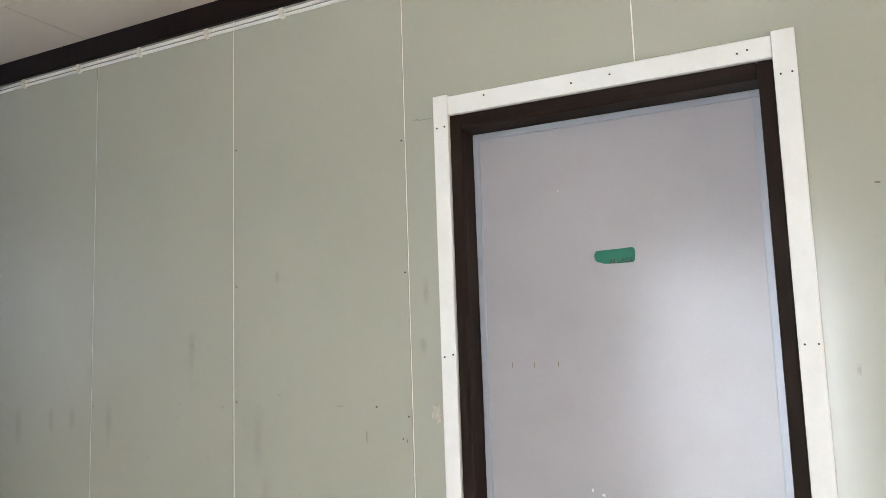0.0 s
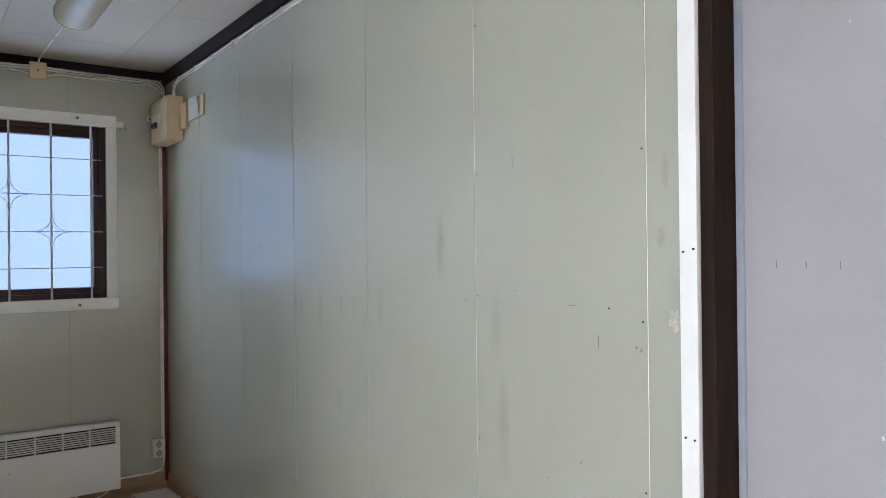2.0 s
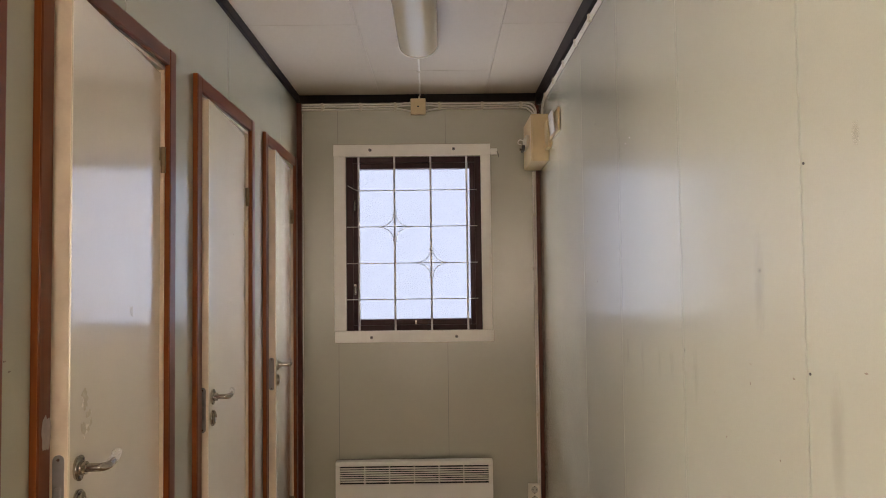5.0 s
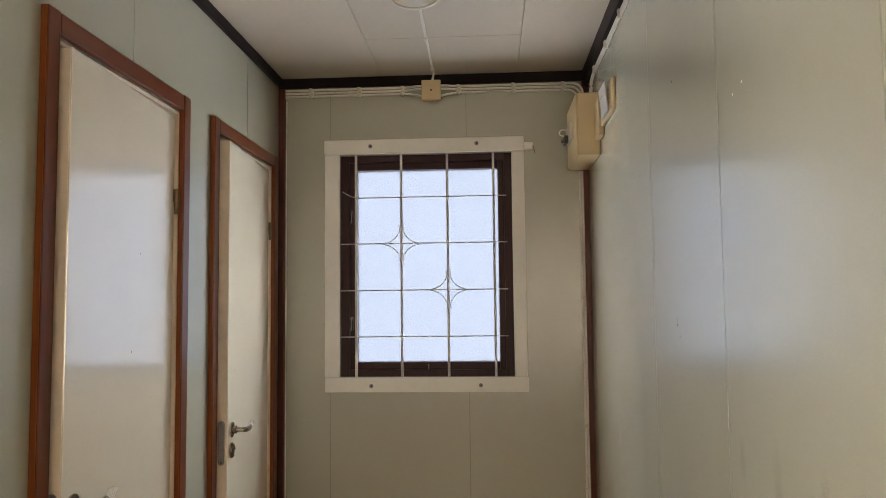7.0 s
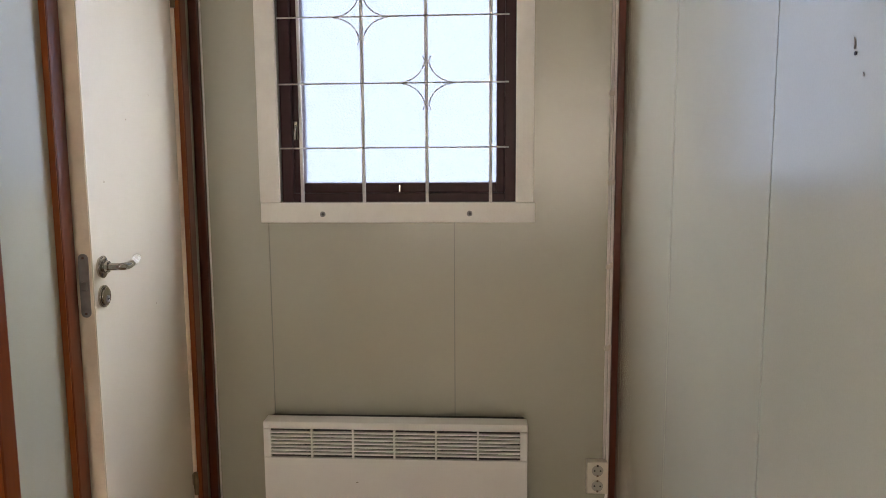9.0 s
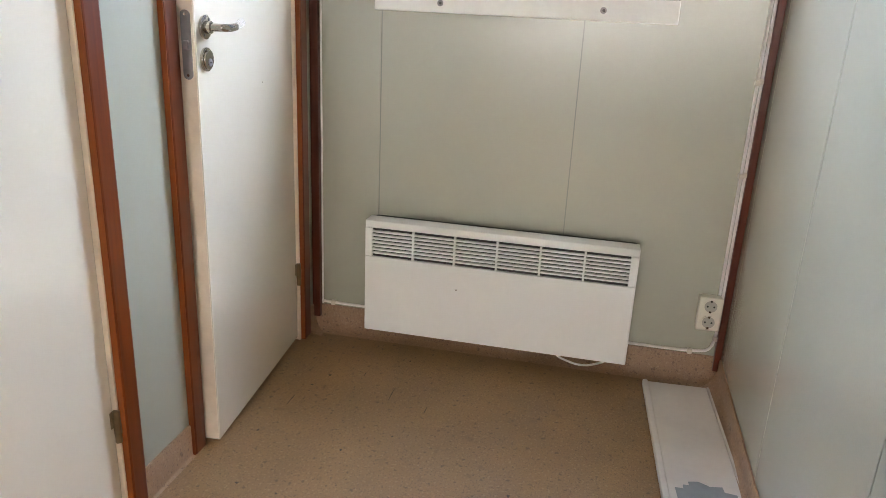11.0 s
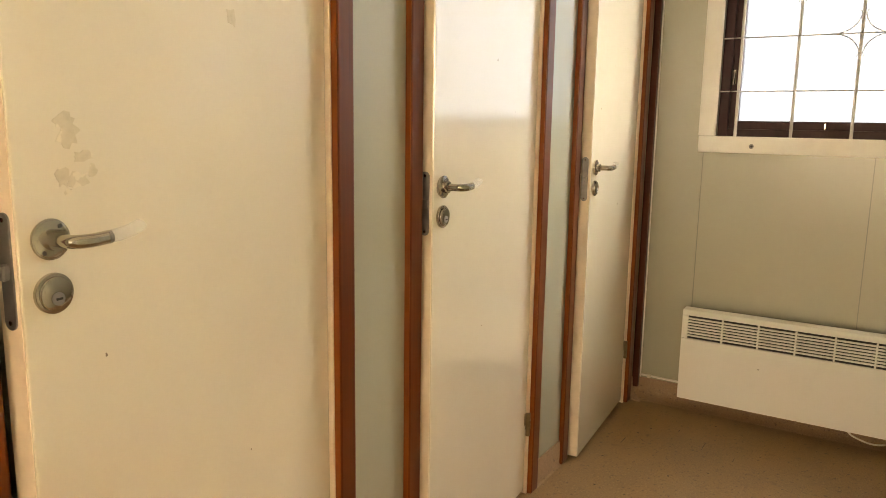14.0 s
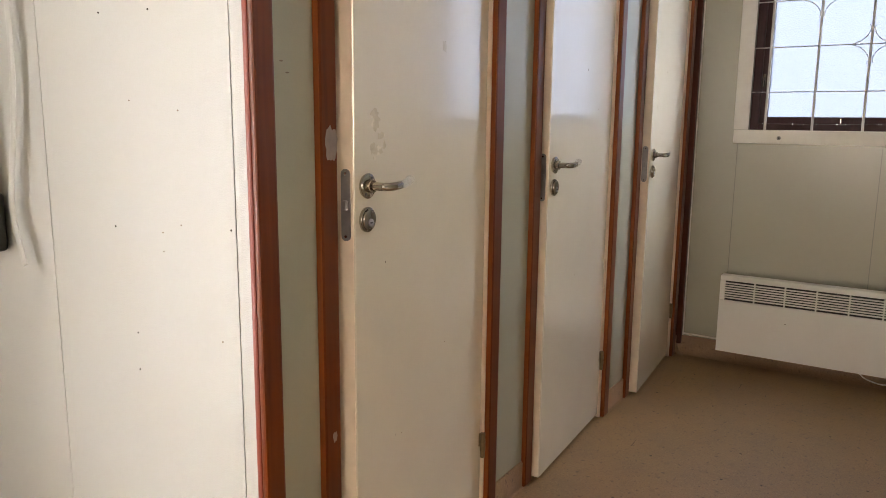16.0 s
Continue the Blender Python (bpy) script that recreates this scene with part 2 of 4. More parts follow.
def thing(name, base, label="", category="", group="", kind=""):
    ob = new(name)
    ob.empty_display_size = 0.1
    ob.location = base
    ORIGIN[ob.name] = Vector(base)
    return tagged(ob, label, category, group, kind)


def part(name, bm, material, parent=None, label="", origin=None, kind=""):
    """Links a bmesh given in world places as one mesh, under its parent where there is one."""
    at = Vector(origin) if origin is not None else (place(parent) if parent else Vector((0, 0, 0)))
    bmesh.ops.translate(bm, verts=bm.verts, vec=-at)
    bmesh.ops.recalc_face_normals(bm, faces=bm.faces)
    me = bpy.data.meshes.new(name)
    bm.to_mesh(me)
    bm.free()
    me.materials.append(material)
    ob = new(name, me)
    ORIGIN[ob.name] = at
    ob.location = at
    if parent:
        ob.parent = parent
        ob.location = at - place(parent)
    return tagged(ob, label, kind=kind)


def smooth(ob, angle=40):
    for p in ob.data.polygons:
        p.use_smooth = True
    ob.data.set_sharp_from_angle(angle=radians(angle))
    return ob


def box(x0, x1, y0, y1, z0, z1, bevel=0.0, seg=1, bm=None):
    """A box, its edges rounded by bevel; added to bm where given."""
    own = bmesh.new()
    bmesh.ops.create_cube(own, size=1)
    for v in own.verts:
        v.co = Vector(((x0 + x1) / 2 + v.co.x * abs(x1 - x0), (y0 + y1) / 2 + v.co.y * abs(y1 - y0), (z0 + z1) / 2 + v.co.z * abs(z1 - z0)))
    if bevel:
        bmesh.ops.bevel(own, geom=own.edges[:], offset=bevel, segments=seg, affect="EDGES", profile=0.6)
    if bm is None:
        return own
    me = bpy.data.meshes.new("tmp")
    own.to_mesh(me)
    own.free()
    bm.from_mesh(me)
    bpy.data.meshes.remove(me)
    return bm


def disc(centre, axis, radius, depth, seg=20, bevel=0.0, squash=1.0, bm=None):
    """A round plate or rod round an axis ('x', 'y' or 'z')."""
    own = bm if bm is not None else bmesh.new()
    made = bmesh.ops.create_cone(own, cap_ends=True, segments=seg, radius1=radius, radius2=radius, depth=depth)
    turn = {"x": Euler((0, radians(90), 0)), "y": Euler((radians(90), 0, 0)), "z": Euler()}[axis].to_matrix().to_4x4()
    vs = made["verts"]
    if squash != 1.0:
        bmesh.ops.scale(own, verts=vs, vec=(1, squash, 1))
    bmesh.ops.transform(own, matrix=Matrix.Translation(centre) @ turn, verts=vs)
    if bevel and bm is None:
        caps = [e for e in own.edges if e.is_manifold and abs(e.calc_face_angle(0)) > 1.0]
        bmesh.ops.bevel(own, geom=caps, offset=bevel, segments=2, affect="EDGES", profile=0.5)
    return own


def tube(points, radius, seg=8, bm=None, flat=1.0):
    """A round bar or cable along a line of points."""
    own = bm if bm is not None else bmesh.new()
    pts = [Vector(p) for p in points]
    rings = []
    for i, p in enumerate(pts):
        d = (pts[min(i + 1, len(pts) - 1)] - pts[max(i - 1, 0)]).normalized()
        ref = Vector((0, 0, 1)) if abs(d.z) < 0.9 else Vector((1, 0, 0))
        u = d.cross(ref).normalized()
        w = u.cross(d)
        rings.append([own.verts.new(p + radius * (math.cos(2 * math.pi * k / seg) * u + flat * math.sin(2 * math.pi * k / seg) * w)) for k in range(seg)])
    for a, b in zip(rings, rings[1:]):
        for k in range(seg):
            own.faces.new((a[k], a[(k + 1) % seg], b[(k + 1) % seg], b[k]))
    own.faces.new(rings[0][::-1])
    own.faces.new(rings[-1])
    return own


def bent(points, steps=6):
    """A soft line through the corners given."""
    pts = [Vector(p) for p in points]
    out = [pts[0]]
    for a, b, c in zip(pts, pts[1:], pts[2:]):
        r = min((a - b).length, (c - b).length) * 0.45
        p, q = b + (a - b).normalized() * r, b + (c - b).normalized() * r
        for i in range(steps + 1):
            s = i / steps
            out.append((1 - s) ** 2 * p + 2 * s * (1 - s) * b + s * s * q)
    out.append(pts[-1])
    return out


def extrude(profile, axis, lo, hi):
    """A prism: a closed outline in the plane across the axis ('x' or 'y'), drawn out from lo to hi."""
    own = bmesh.new()
    put = (lambda s, a, z: (s, a, z)) if axis == "x" else (lambda s, a, z: (a, s, z))
    r0 = [own.verts.new(put(lo, a, z)) for a, z in profile]
    r1 = [own.verts.new(put(hi, a, z)) for a, z in profile]
    k = len(profile)
    for i in range(k):
        own.faces.new((r0[i], r0[(i + 1) % k], r1[(i + 1) % k], r1[i]))
    own.faces.new(r0[::-1])
    own.faces.new(r1)
    return own


# ---- plan ----
RIGHT, LEFT, END, TOP = 1.712, 0.358, -4.335, 2.453
CORNER, SOUTH, EAST = -1.489, -1.0, 2.1
CAS = 0.375
DOORS = (-1.638, -2.575, -3.517)
DOOR_W, CAS_W, CAS_TOP = 0.742, 0.049, 2.087
WIN = (0.630, 1.382, 1.136, 2.104)
ENTRY = (-0.650, 0.097, 1.971)
SWIN = (-0.75, 0.20, 0.03, 1.85)
EWIN = (0.1, 1.6, 0.75, 2.15)

# ---- floor, ceiling ----
tagged(part("floor", box(END - 0.1, EAST + 0.1, SOUTH - 0.1, RIGHT + 0.1, -0.08, 0.0), FLOOR), "worn tan speckled vinyl floor with scuffs", "floor", kind="structure")
bm = bmesh.new()
strips = (SOUTH, -0.36, 0.235, 0.822, 1.412, RIGHT)
for i, (a, b) in enumerate(zip(strips, strips[1:])):
    cuts = (END, -3.19, -1.98, -0.75, 0.5, EAST) if i != 3 else (END, -3.86, -2.62, -1.4, -0.2, 1.0, EAST)
    for c, d in zip(cuts, cuts[1:]):
        if i < 2 and d <= CORNER - 0.6:
            continue
        box(c + 0.001, d - 0.001, a + 0.001, b - 0.001, TOP, TOP + 0.012, 0.0012, bm=bm)
box(END - 0.1, EAST + 0.1, SOUTH - 0.1, RIGHT + 0.1, TOP + 0.0125, TOP + 0.08, bm=bm)
tagged(part("ceiling", bm, CEIL), "off-white painted ceiling boards with thin seams", "ceiling", kind="structure")

# ---- walls: a core with openings and thin boards on it ----
T = 0.002


def core(name, label, boxes, material=SEAM):
    bm = bmesh.new()
    for b in boxes:
        box(*b[:5], b[5] + (0.0122 if b[5] == TOP else 0), bm=bm)
    ob = part(name, bm, material)
    return tagged(ob, label, "wall", kind="structure")


wall_right = core("wall_right", "grey-green painted board wall with scuffs and stains", [
    (END, ENTRY[0], RIGHT + T, RIGHT + 0.09, 0, TOP), (ENTRY[1], EAST, RIGHT + T, RIGHT + 0.09, 0, TOP),
    (ENTRY[0], ENTRY[1], RIGHT + T, RIGHT + 0.09, ENTRY[2], TOP), (ENTRY[0] - 0.1, ENTRY[1] + 0.1, RIGHT + 0.16, RIGHT + 0.2, 0, 2.2)])
wall_end = core("wall_end", "grey-green painted board wall round a barred window", [
    (END - 0.09, END - T, LEFT - 0.1, WIN[0], 0, TOP), (END - 0.09, END - T, WIN[1], RIGHT + 0.09, 0, TOP),
    (END - 0.09, END - T, WIN[0], WIN[1], 0, WIN[2]), (END - 0.09, END - T, WIN[0], WIN[1], WIN[3], TOP)], SEAM_DARK)
spans = []
edge = CORNER - T
for x in DOORS:
    spans.append((x - CAS_W + 0.012, edge, LEFT - 0.09, LEFT - T, 0, TOP))
    spans.append((x - DOOR_W + CAS_W - 0.012, x - CAS_W + 0.012, LEFT - 0.09, LEFT - T, CAS_TOP - CAS_W + 0.012, TOP))
    edge = x - DOOR_W + CAS_W - 0.012
spans.append((END, edge, LEFT - 0.09, LEFT - T, 0, TOP))
spans.append((END, CORNER - 0.09, LEFT - 0.5, LEFT - 0.45, 0, TOP))
spans.append((END - 0.09, END, LEFT - 0.5, LEFT - 0.1, 0, TOP))
wall_left = core("wall_left", "grey-green painted board wall between narrow doors", spans)
wall_corner = core("wall_corner", "pale painted woven-texture board wall with nail holes", [(CORNER - 0.09, CORNER - T, SOUTH, LEFT - T, 0, TOP)])
wall_south = core("wall_south", "pale painted board wall with an added window out of view", [
    (CORNER, SWIN[0], SOUTH - 0.09, SOUTH, 0, TOP), (SWIN[1], EAST, SOUTH - 0.09, SOUTH, 0, TOP),
    (SWIN[0], SWIN[1], SOUTH - 0.09, SOUTH, 0, SWIN[2]), (SWIN[0], SWIN[1], SOUTH - 0.09, SOUTH, SWIN[3], TOP)], WALLW)
wall_east = core("wall_east", "pale painted board wall with an added window out of view", [
    (EAST, EAST + 0.09, SOUTH, EWIN[0], 0, TOP), (EAST, EAST + 0.09, EWIN[1], RIGHT, 0, TOP),
    (EAST, EAST + 0.09, EWIN[0], EWIN[1], 0, EWIN[2]), (EAST, EAST + 0.09, EWIN[0], EWIN[1], EWIN[3], TOP)], WALLW)

# ---- windows ----


def window_end():
    w = thing("window_1", (END, 1.0, 1.072), "barred frosted window with dark wooden frame and white trim boards", "window", kind="structure")
    f = -4.318
    for name, b in (("trim_board", (END + 0.001, f, 0.562, 1.437, 2.106, 2.170)), ("trim_board", (END + 0.001, f + 0.002, 0.567, 1.442, 1.072, 1.135)),
                    ("trim_board", (END + 0.001, f - 0.002, 0.564, 0.629, 1.136, 2.105)), ("trim_board", (END + 0.001, f - 0.002, 1.382, 1.437, 1.136, 2.105))):
        part(name, box(*b, 0.003, 2), WHITE, w, "white painted trim board")
    for y, z in ((0.767, 2.139), (1.232, 2.142), (0.768, 1.099), (1.237, 1.101)):
        b = part("bolt", disc((f + 0.002, y, z), "x", 0.009, 0.006, 16, 0.001), PLATE, w, "grey steel bolt head")
        part("bolt_socket", disc((f + 0.0052, y + 0.001, z), "x", 0.0045, 0.002, 6), DARK, b)
    y0, y1, z0, z1 = WIN
    for b in ((-4.43, -4.352, y0, y0 + 0.036, z0, z1), (-4.43, -4.352, y1 - 0.034, y1, z0, z1), (-4.43, -4.352, y0 + 0.036, y1 - 0.034, z0, z0 + 0.028), (-4.43, -4.352, y0 + 0.036, y1 - 0.034, z1 - 0.03, z1)):
        part("window_frame", box(*b, 0.003, 2), FRAMEWOOD, w, "dark brown window frame")
    a0, a1, c0, c1 = y0 + 0.0361, y1 - 0.0341, z0 + 0.0281, z1 - 0.0301
    for b in ((-4.425, -4.372, a0, 0.697, c0, c1), (-4.425, -4.372, 1.322, a1, c0, c1), (-4.425, -4.372, 0.697, 1.322, c0, 1.196), (-4.425, -4.372, 0.697, 1.322, 2.042, c1)):
        part("casement", box(*b, 0.004, 2), FRAMEWOOD, w, "dark brown casement rail")
    pane = part("pane", box(-4.406, -4.401, 0.69, 1.33, 1.19, 2.05), FROSTED, w, "frosted patterned glass pane")
    pane.visible_shadow = False
    # latches on one stile
    for z in (1.835, 1.365):
        bm = box(-4.372, -4.366, 0.668, 0.682, z - 0.03, z + 0.03, 0.002)
        tube(bent([(-4.363, 0.674, z + 0.018), (-4.352, 0.676, z + 0.004), (-4.350, 0.674, z - 0.03)]), 0.003, 6, bm)
        part("latch", bm, CHROME, w, "small bright steel latch")
    bm = box(-4.352, -4.342, 1.01, 1.016, 1.168, 1.19, 0.001)
    part("catch", bm, CHROME, w)
    # grille
    grille = part("bar", box(-4.339, -4.331, 0.695, 0.706, 1.128, 2.112, 0.002), BARS, w, "grey-white painted flat bar")
    for y in (0.900, 1.102, 1.303):
        part("bar", box(-4.339, -4.331, y - 0.0055, y + 0.0055, 1.128, 2.112, 0.002), BARS, w, "grey-white painted flat bar")
    for z, left in ((1.915, None), (1.711, 0.635), (1.508, 0.635), (1.308, 0.634)):
        pts = [(-4.328, left, z), (-4.328, 1.36, z + 0.001)] if left else bent([(-4.325, 0.642, z + 0.027), (-4.328, 0.69, z - 0.002), (-4.328, 1.358, z - 0.001)], 3)
        part("cross_rod", tube(pts, 0.0028, 6), BARS, w, "thin grey cross rod")
    for cy, cz in ((0.901, 1.709), (1.104, 1.508)):
        bm = bmesh.new()
        for sy in (-1, 1):
            for sz in (-1, 1):
                pts = []
                for i in range(13):
                    s = i / 12
                    pts.append((-4.326, cy + sy * (0.006 + 0.08 * (1 - s) ** 1.0 * (0.28 + 0.72 * (1 - s))), cz + sz * 0.068 * s * (0.28 + 0.72 * s)))
                pts.append((-4.326, cy + sy * 0.013, cz + sz * 0.082))
                tube(pts, 0.0022, 6, bm)
        ob = part("ornament", bm, BARS, w, "diamond of bent grey rods")
        smooth(ob)
    return w


window_end()
peg = part("wooden_peg", box(-4.334, -4.312, 1.438, 1.476, 2.108, 2.142, 0.004, 2), WHITE)
tagged(peg, "short white wooden peg beside the window trim", "peg")
part("wire", tube(bent([(-4.314, 1.472, 2.125), (-4.306, 1.478, 2.118), (-4.308, 1.484, 2.09)]), 0.0015, 6), DARK, peg, "thin dark wire end")


def plain_window(name, axis, at, span, out):
    """An unseen frosted window of the room behind the walk, added for its light."""
    a, b, z0, z1 = span
    mid = (a + b) / 2
    base = (mid, at, z0) if axis == "x" else (at, mid, z0)
    w = thing(name, base, "plain frosted window in a white frame, added out of view for its light", "window", kind="structure")

    def put(name, p, q, r, s, d0, d1, m):
        lo, hi = min(at + out * d0, at + out * d1), max(at + out * d0, at + out * d1)
        bm = box(p, q, lo, hi, r, s, 0.003) if axis == "x" else box(lo, hi, p, q, r, s, 0.003)
        return part(name, bm, m, w)
    for p, q, r, s in ((a, a + 0.05, z0, z1), (b - 0.05, b, z0, z1), (a + 0.05, b - 0.05, z0, z0 + 0.05), (a + 0.05, b - 0.05, z1 - 0.05, z1), (mid - 0.025, mid + 0.025, z0 + 0.05, z1 - 0.05)):
        put("window_frame", p, q, r, s, 0.02, 0.08, WHITE)
    for p, q in ((a + 0.05, mid - 0.025), (mid + 0.025, b - 0.05)):
        put("pane", p, q, z0 + 0.05, z1 - 0.05, 0.05, 0.055, FROSTED_PALE).visible_shadow = False


# Neither window is in view; the east one only helps light the corridor.
plain_window("window_2", "x", SOUTH, SWIN, -1)
plain_window("added_window_3", "y", EAST, EWIN, 1)
# backdrop_east is the glow behind the added east window.
for name, b, m in (("backdrop_end", (END - 0.62, END - 0.6, 0.1, 1.9, 0.5, 2.8), glow("daylight_end", (0.62, 0.77, 1.0), END_SKY)),
                   ("backdrop_south", (SWIN[0] - 0.3, SWIN[1] + 0.3, SOUTH - 0.42, SOUTH - 0.4, 0.0, 2.3), glow("daylight_south", (0.87, 0.94, 1.0), SOUTH_SKY)),
                   ("backdrop_east", (EAST + 0.4, EAST + 0.42, EWIN[0] - 0.3, EWIN[1] + 0.3, 0.5, 2.5), glow("daylight_east", (1.0, 0.95, 0.86), EAST_SKY))):
    tagged(part(name, box(*b), m), "pale overcast daylight outside the window", "sky", kind="structure")

# ---- trims, posts, skirting ----


def trim(name, b, m, label, bev=0.003):
    return tagged(part(name, box(*b, bev, 2), m), label, "trim", kind="structure")


trim("trim_ceiling_end", (END + 0.001, END + 0.018, LEFT, RIGHT, 2.408, TOP - 0.001), BLACKWOOD, "black-brown wooden ceiling trim")
trim("trim_ceiling_right", (END + 0.019, EAST, RIGHT - 0.018, RIGHT - 0.001, 2.381, TOP - 0.001), BLACKWOOD, "black-brown wooden ceiling trim")
trim("trim_ceiling_left", (END + 0.019, CORNER, LEFT + 0.001, LEFT + 0.018, 2.412, TOP - 0.001), BLACKWOOD, "black-brown wooden ceiling trim")
trim("trim_ceiling_corner", (CORNER + 0.001, CORNER + 0.018, SOUTH, LEFT, 2.395, TOP - 0.001), BLACKWOOD, "black-brown wooden ceiling trim")
trim("trim_corner_right", (END + 0.001, END + 0.022, RIGHT - 0.022, RIGHT - 0.001, 0.045, 2.407), DARKRED, "red-brown stained corner strip")
trim("trim_corner_left", (END + 0.001, END + 0.022, LEFT + 0.001, LEFT + 0.028, 0.045, 2.407), DARKRED, "red-brown stained corner strip")
c = thing("trim_corner_post", (CORNER, LEFT, 0), "red-brown stained corner boards, coloured paler on the daylit face", "trim", kind="structure")
# The +x face carries the lit tone, the +y face the plain stain.
part("corner_board", box(CORNER + 0.001, CORNER + 0.016, LEFT - 0.009, LEFT + 0.004, 0.005, 2.39, 0.004, 2), PINKWOOD, c, "pinkish-brown board, daylight in its colour")
part("corner_board", box(CORNER - 0.032, CORNER + 0.016, LEFT + 0.0045, LEFT + 0.019, 0.005, 2.39, 0.005, 2), REDWOOD, c, "red-brown board")


def cove(name, axis, lo, hi, wall, out, toe=0.044):
    """Floor vinyl turned up the wall in a soft curve."""
    prof = [(wall, 0.001), (wall, 0.088), (wall + out * 0.004, 0.088), (wall + out * 0.006, 0.082)]
    for i in range(7):
        a = radians(90 * i / 6)
        prof.append((wall + out * (0.006 + toe * (1 - math.cos(a))), 0.002 + toe * (1 - math.sin(a))))
    prof.append((wall + out * (0.009 + toe), 0.001))
    tagged(smooth(part(name, extrude(prof, axis, lo, hi), COVE)), "tan speckled vinyl skirting curved up the wall", "skirting", kind="structure")


cove("baseboard_end", "y", LEFT, RIGHT, END + 0.0005, 1)
cove("baseboard_right", "x", END, ENTRY[0] - 0.04, RIGHT - 0.0005, -1)
prev = CORNER - 0.033
for i, x in enumerate(DOORS):
    cove("baseboard_left_%d" % (i + 1), "x", x, prev, LEFT + 0.0005, 1, 0.006)
    prev = x - DOOR_W
cove("baseboard_left_4", "x", END, prev, LEFT + 0.0005, 1)
cove("baseboard_corner", "y", SOUTH, LEFT - 0.04, CORNER + 0.0005, 1)

# ---- the narrow doors ----


def narrow_door(number, x, ajar):
    """A laminate leaf with lever, lock and two hinges in a stained casing."""
    d = thing("door_%d" % number, (x - DOOR_W / 2, CAS, 0), "narrow cream laminate door standing slightly ajar in red-brown casing", "door", "narrow doors", "structure")
    for c0, c1 in ((x - CAS_W, x), (x - DOOR_W, x - DOOR_W + CAS_W)):
        board = part("casing", box(c0, c1 - 0.002, LEFT + 0.001, CAS, 0.003, CAS_TOP, 0.004, 2), REDWOOD, d, "red-brown stained casing board")
        # Lighter orange-brown strip along the +x side of each upright board.
        part("worn_edge", box(c1 - 0.0019, c1, LEFT + 0.001, CAS - 0.002, 0.003, CAS_TOP - 0.002, 0.0006), REDWOOD_EDGE, board, "orange-brown board edge")
    part("casing", box(x - DOOR_W + CAS_W, x - CAS_W - 0.0005, LEFT + 0.001, CAS - 0.001, CAS_TOP - CAS_W, CAS_TOP - 0.001, 0.005, 2), REDWOOD_X, d, "red-brown stained casing board")
    a, b = x - CAS_W, x - DOOR_W + CAS_W
    for q in ((a - 0.002, a + 0.011, LEFT - 0.09, LEFT, 0.0, 2.034), (b - 0.011, b + 0.003, LEFT - 0.09, LEFT, 0.0, 2.034)):
        part("jamb", box(*q, 0.001), DOOREDGE, d)
    part("jamb", box(b + 0.0035, a - 0.0025, LEFT - 0.09, LEFT, 2.024, 2.034), DOOREDGE, d)
    part("door_stop", box(a - 0.030, a - 0.0025, LEFT - 0.085, LEFT - 0.058, 0.0, 2.02, 0.002), DOOREDGE, d)
    f = LEFT - 0.009
    hinge = (b + 0.005, f, 0)
    l, r = a - 0.015, b + 0.005
    leaf = part("door_leaf", box(r, l, f - 0.044, f, 0.012, 2.016, 0.0025, 2), DOOR, d, "cream laminate leaf", origin=hinge)
    part("edge_strip", box(l - 0.0005, l + 0.0012, f - 0.042, f - 0.003, 0.016, 2.012), DOOREDGE, leaf, "pinkish cream edge band")
    hx, hz = l - 0.040, 1.033
    rose = disc((hx, f + 0.004, hz), "y", 0.0245, 0.009, 28, 0.002)
    rose = smooth(part("handle_rose", rose, CHROME, leaf, "round steel rose"))
    smooth(part("rose_rim", disc((hx, f + 0.0055, hz), "y", 0.0262, 0.004, 32, 0.001), CHROME, rose))
    for dx, dz in ((0.012, -0.016), (-0.012, 0.016)):
        part("screw", disc((hx + dx, f + 0.0088, hz + dz), "y", 0.0028, 0.0012, 10), NAIL, rose)
    arm = bent([(hx, f, hz), (hx, f + 0.050, hz), (hx - 0.018, f + 0.056, hz), (hx - 0.048, f + 0.053, hz + 0.001)], 10)
    lever = tube(arm, 0.0088, 16)
    disc((hx, f + 0.012, hz), "y", 0.0135, 0.014, 20, bm=lever)
    smooth(part("lever_handle", lever, CHROME, leaf, "polished steel lever handle"))
    sl = tube([(hx - 0.042, f + 0.0535, hz + 0.001), (hx - 0.062, f + 0.052, hz + 0.002), (hx - 0.082, f + 0.049, hz + 0.004), (hx - 0.102, f + 0.045, hz + 0.009)], 0.0105, 14, flat=0.8)
    smooth(part("plastic_sleeve", sl, SLEEVE, leaf, "clear plastic sleeve on the lever end"))
    esc = smooth(part("lock_escutcheon", disc((hx, f + 0.0035, 0.964), "y", 0.0262, 0.007, 32, 0.0015), CHROME, leaf, "round steel lock cover"))
    smooth(part("escutcheon_dome", disc((hx, f + 0.0085, 0.964), "y", 0.0222, 0.006, 32, 0.0025), CHROME, esc))
    smooth(part("cylinder", disc((hx, f + 0.0125, 0.958), "y", 0.0085, 0.003, 20, 0.0008), PLATE, esc))
    part("keyhole", box(hx - 0.0045, hx + 0.0045, f + 0.0138, f + 0.0146, 0.9565, 0.9595), NAIL, esc)
    pl = box(l - 0.001, l + 0.0035, f - 0.031, f - 0.009, 0.923, 1.069, 0.0)
    rim = [e for e in pl.edges if abs(e.verts[0].co.x - e.verts[1].co.x) > 0.003]
    bmesh.ops.bevel(pl, geom=rim, offset=0.0105, segments=5, affect="EDGES", profile=0.5)
    part("lock_plate", pl, PLATE, leaf, "dark worn steel lock plate")
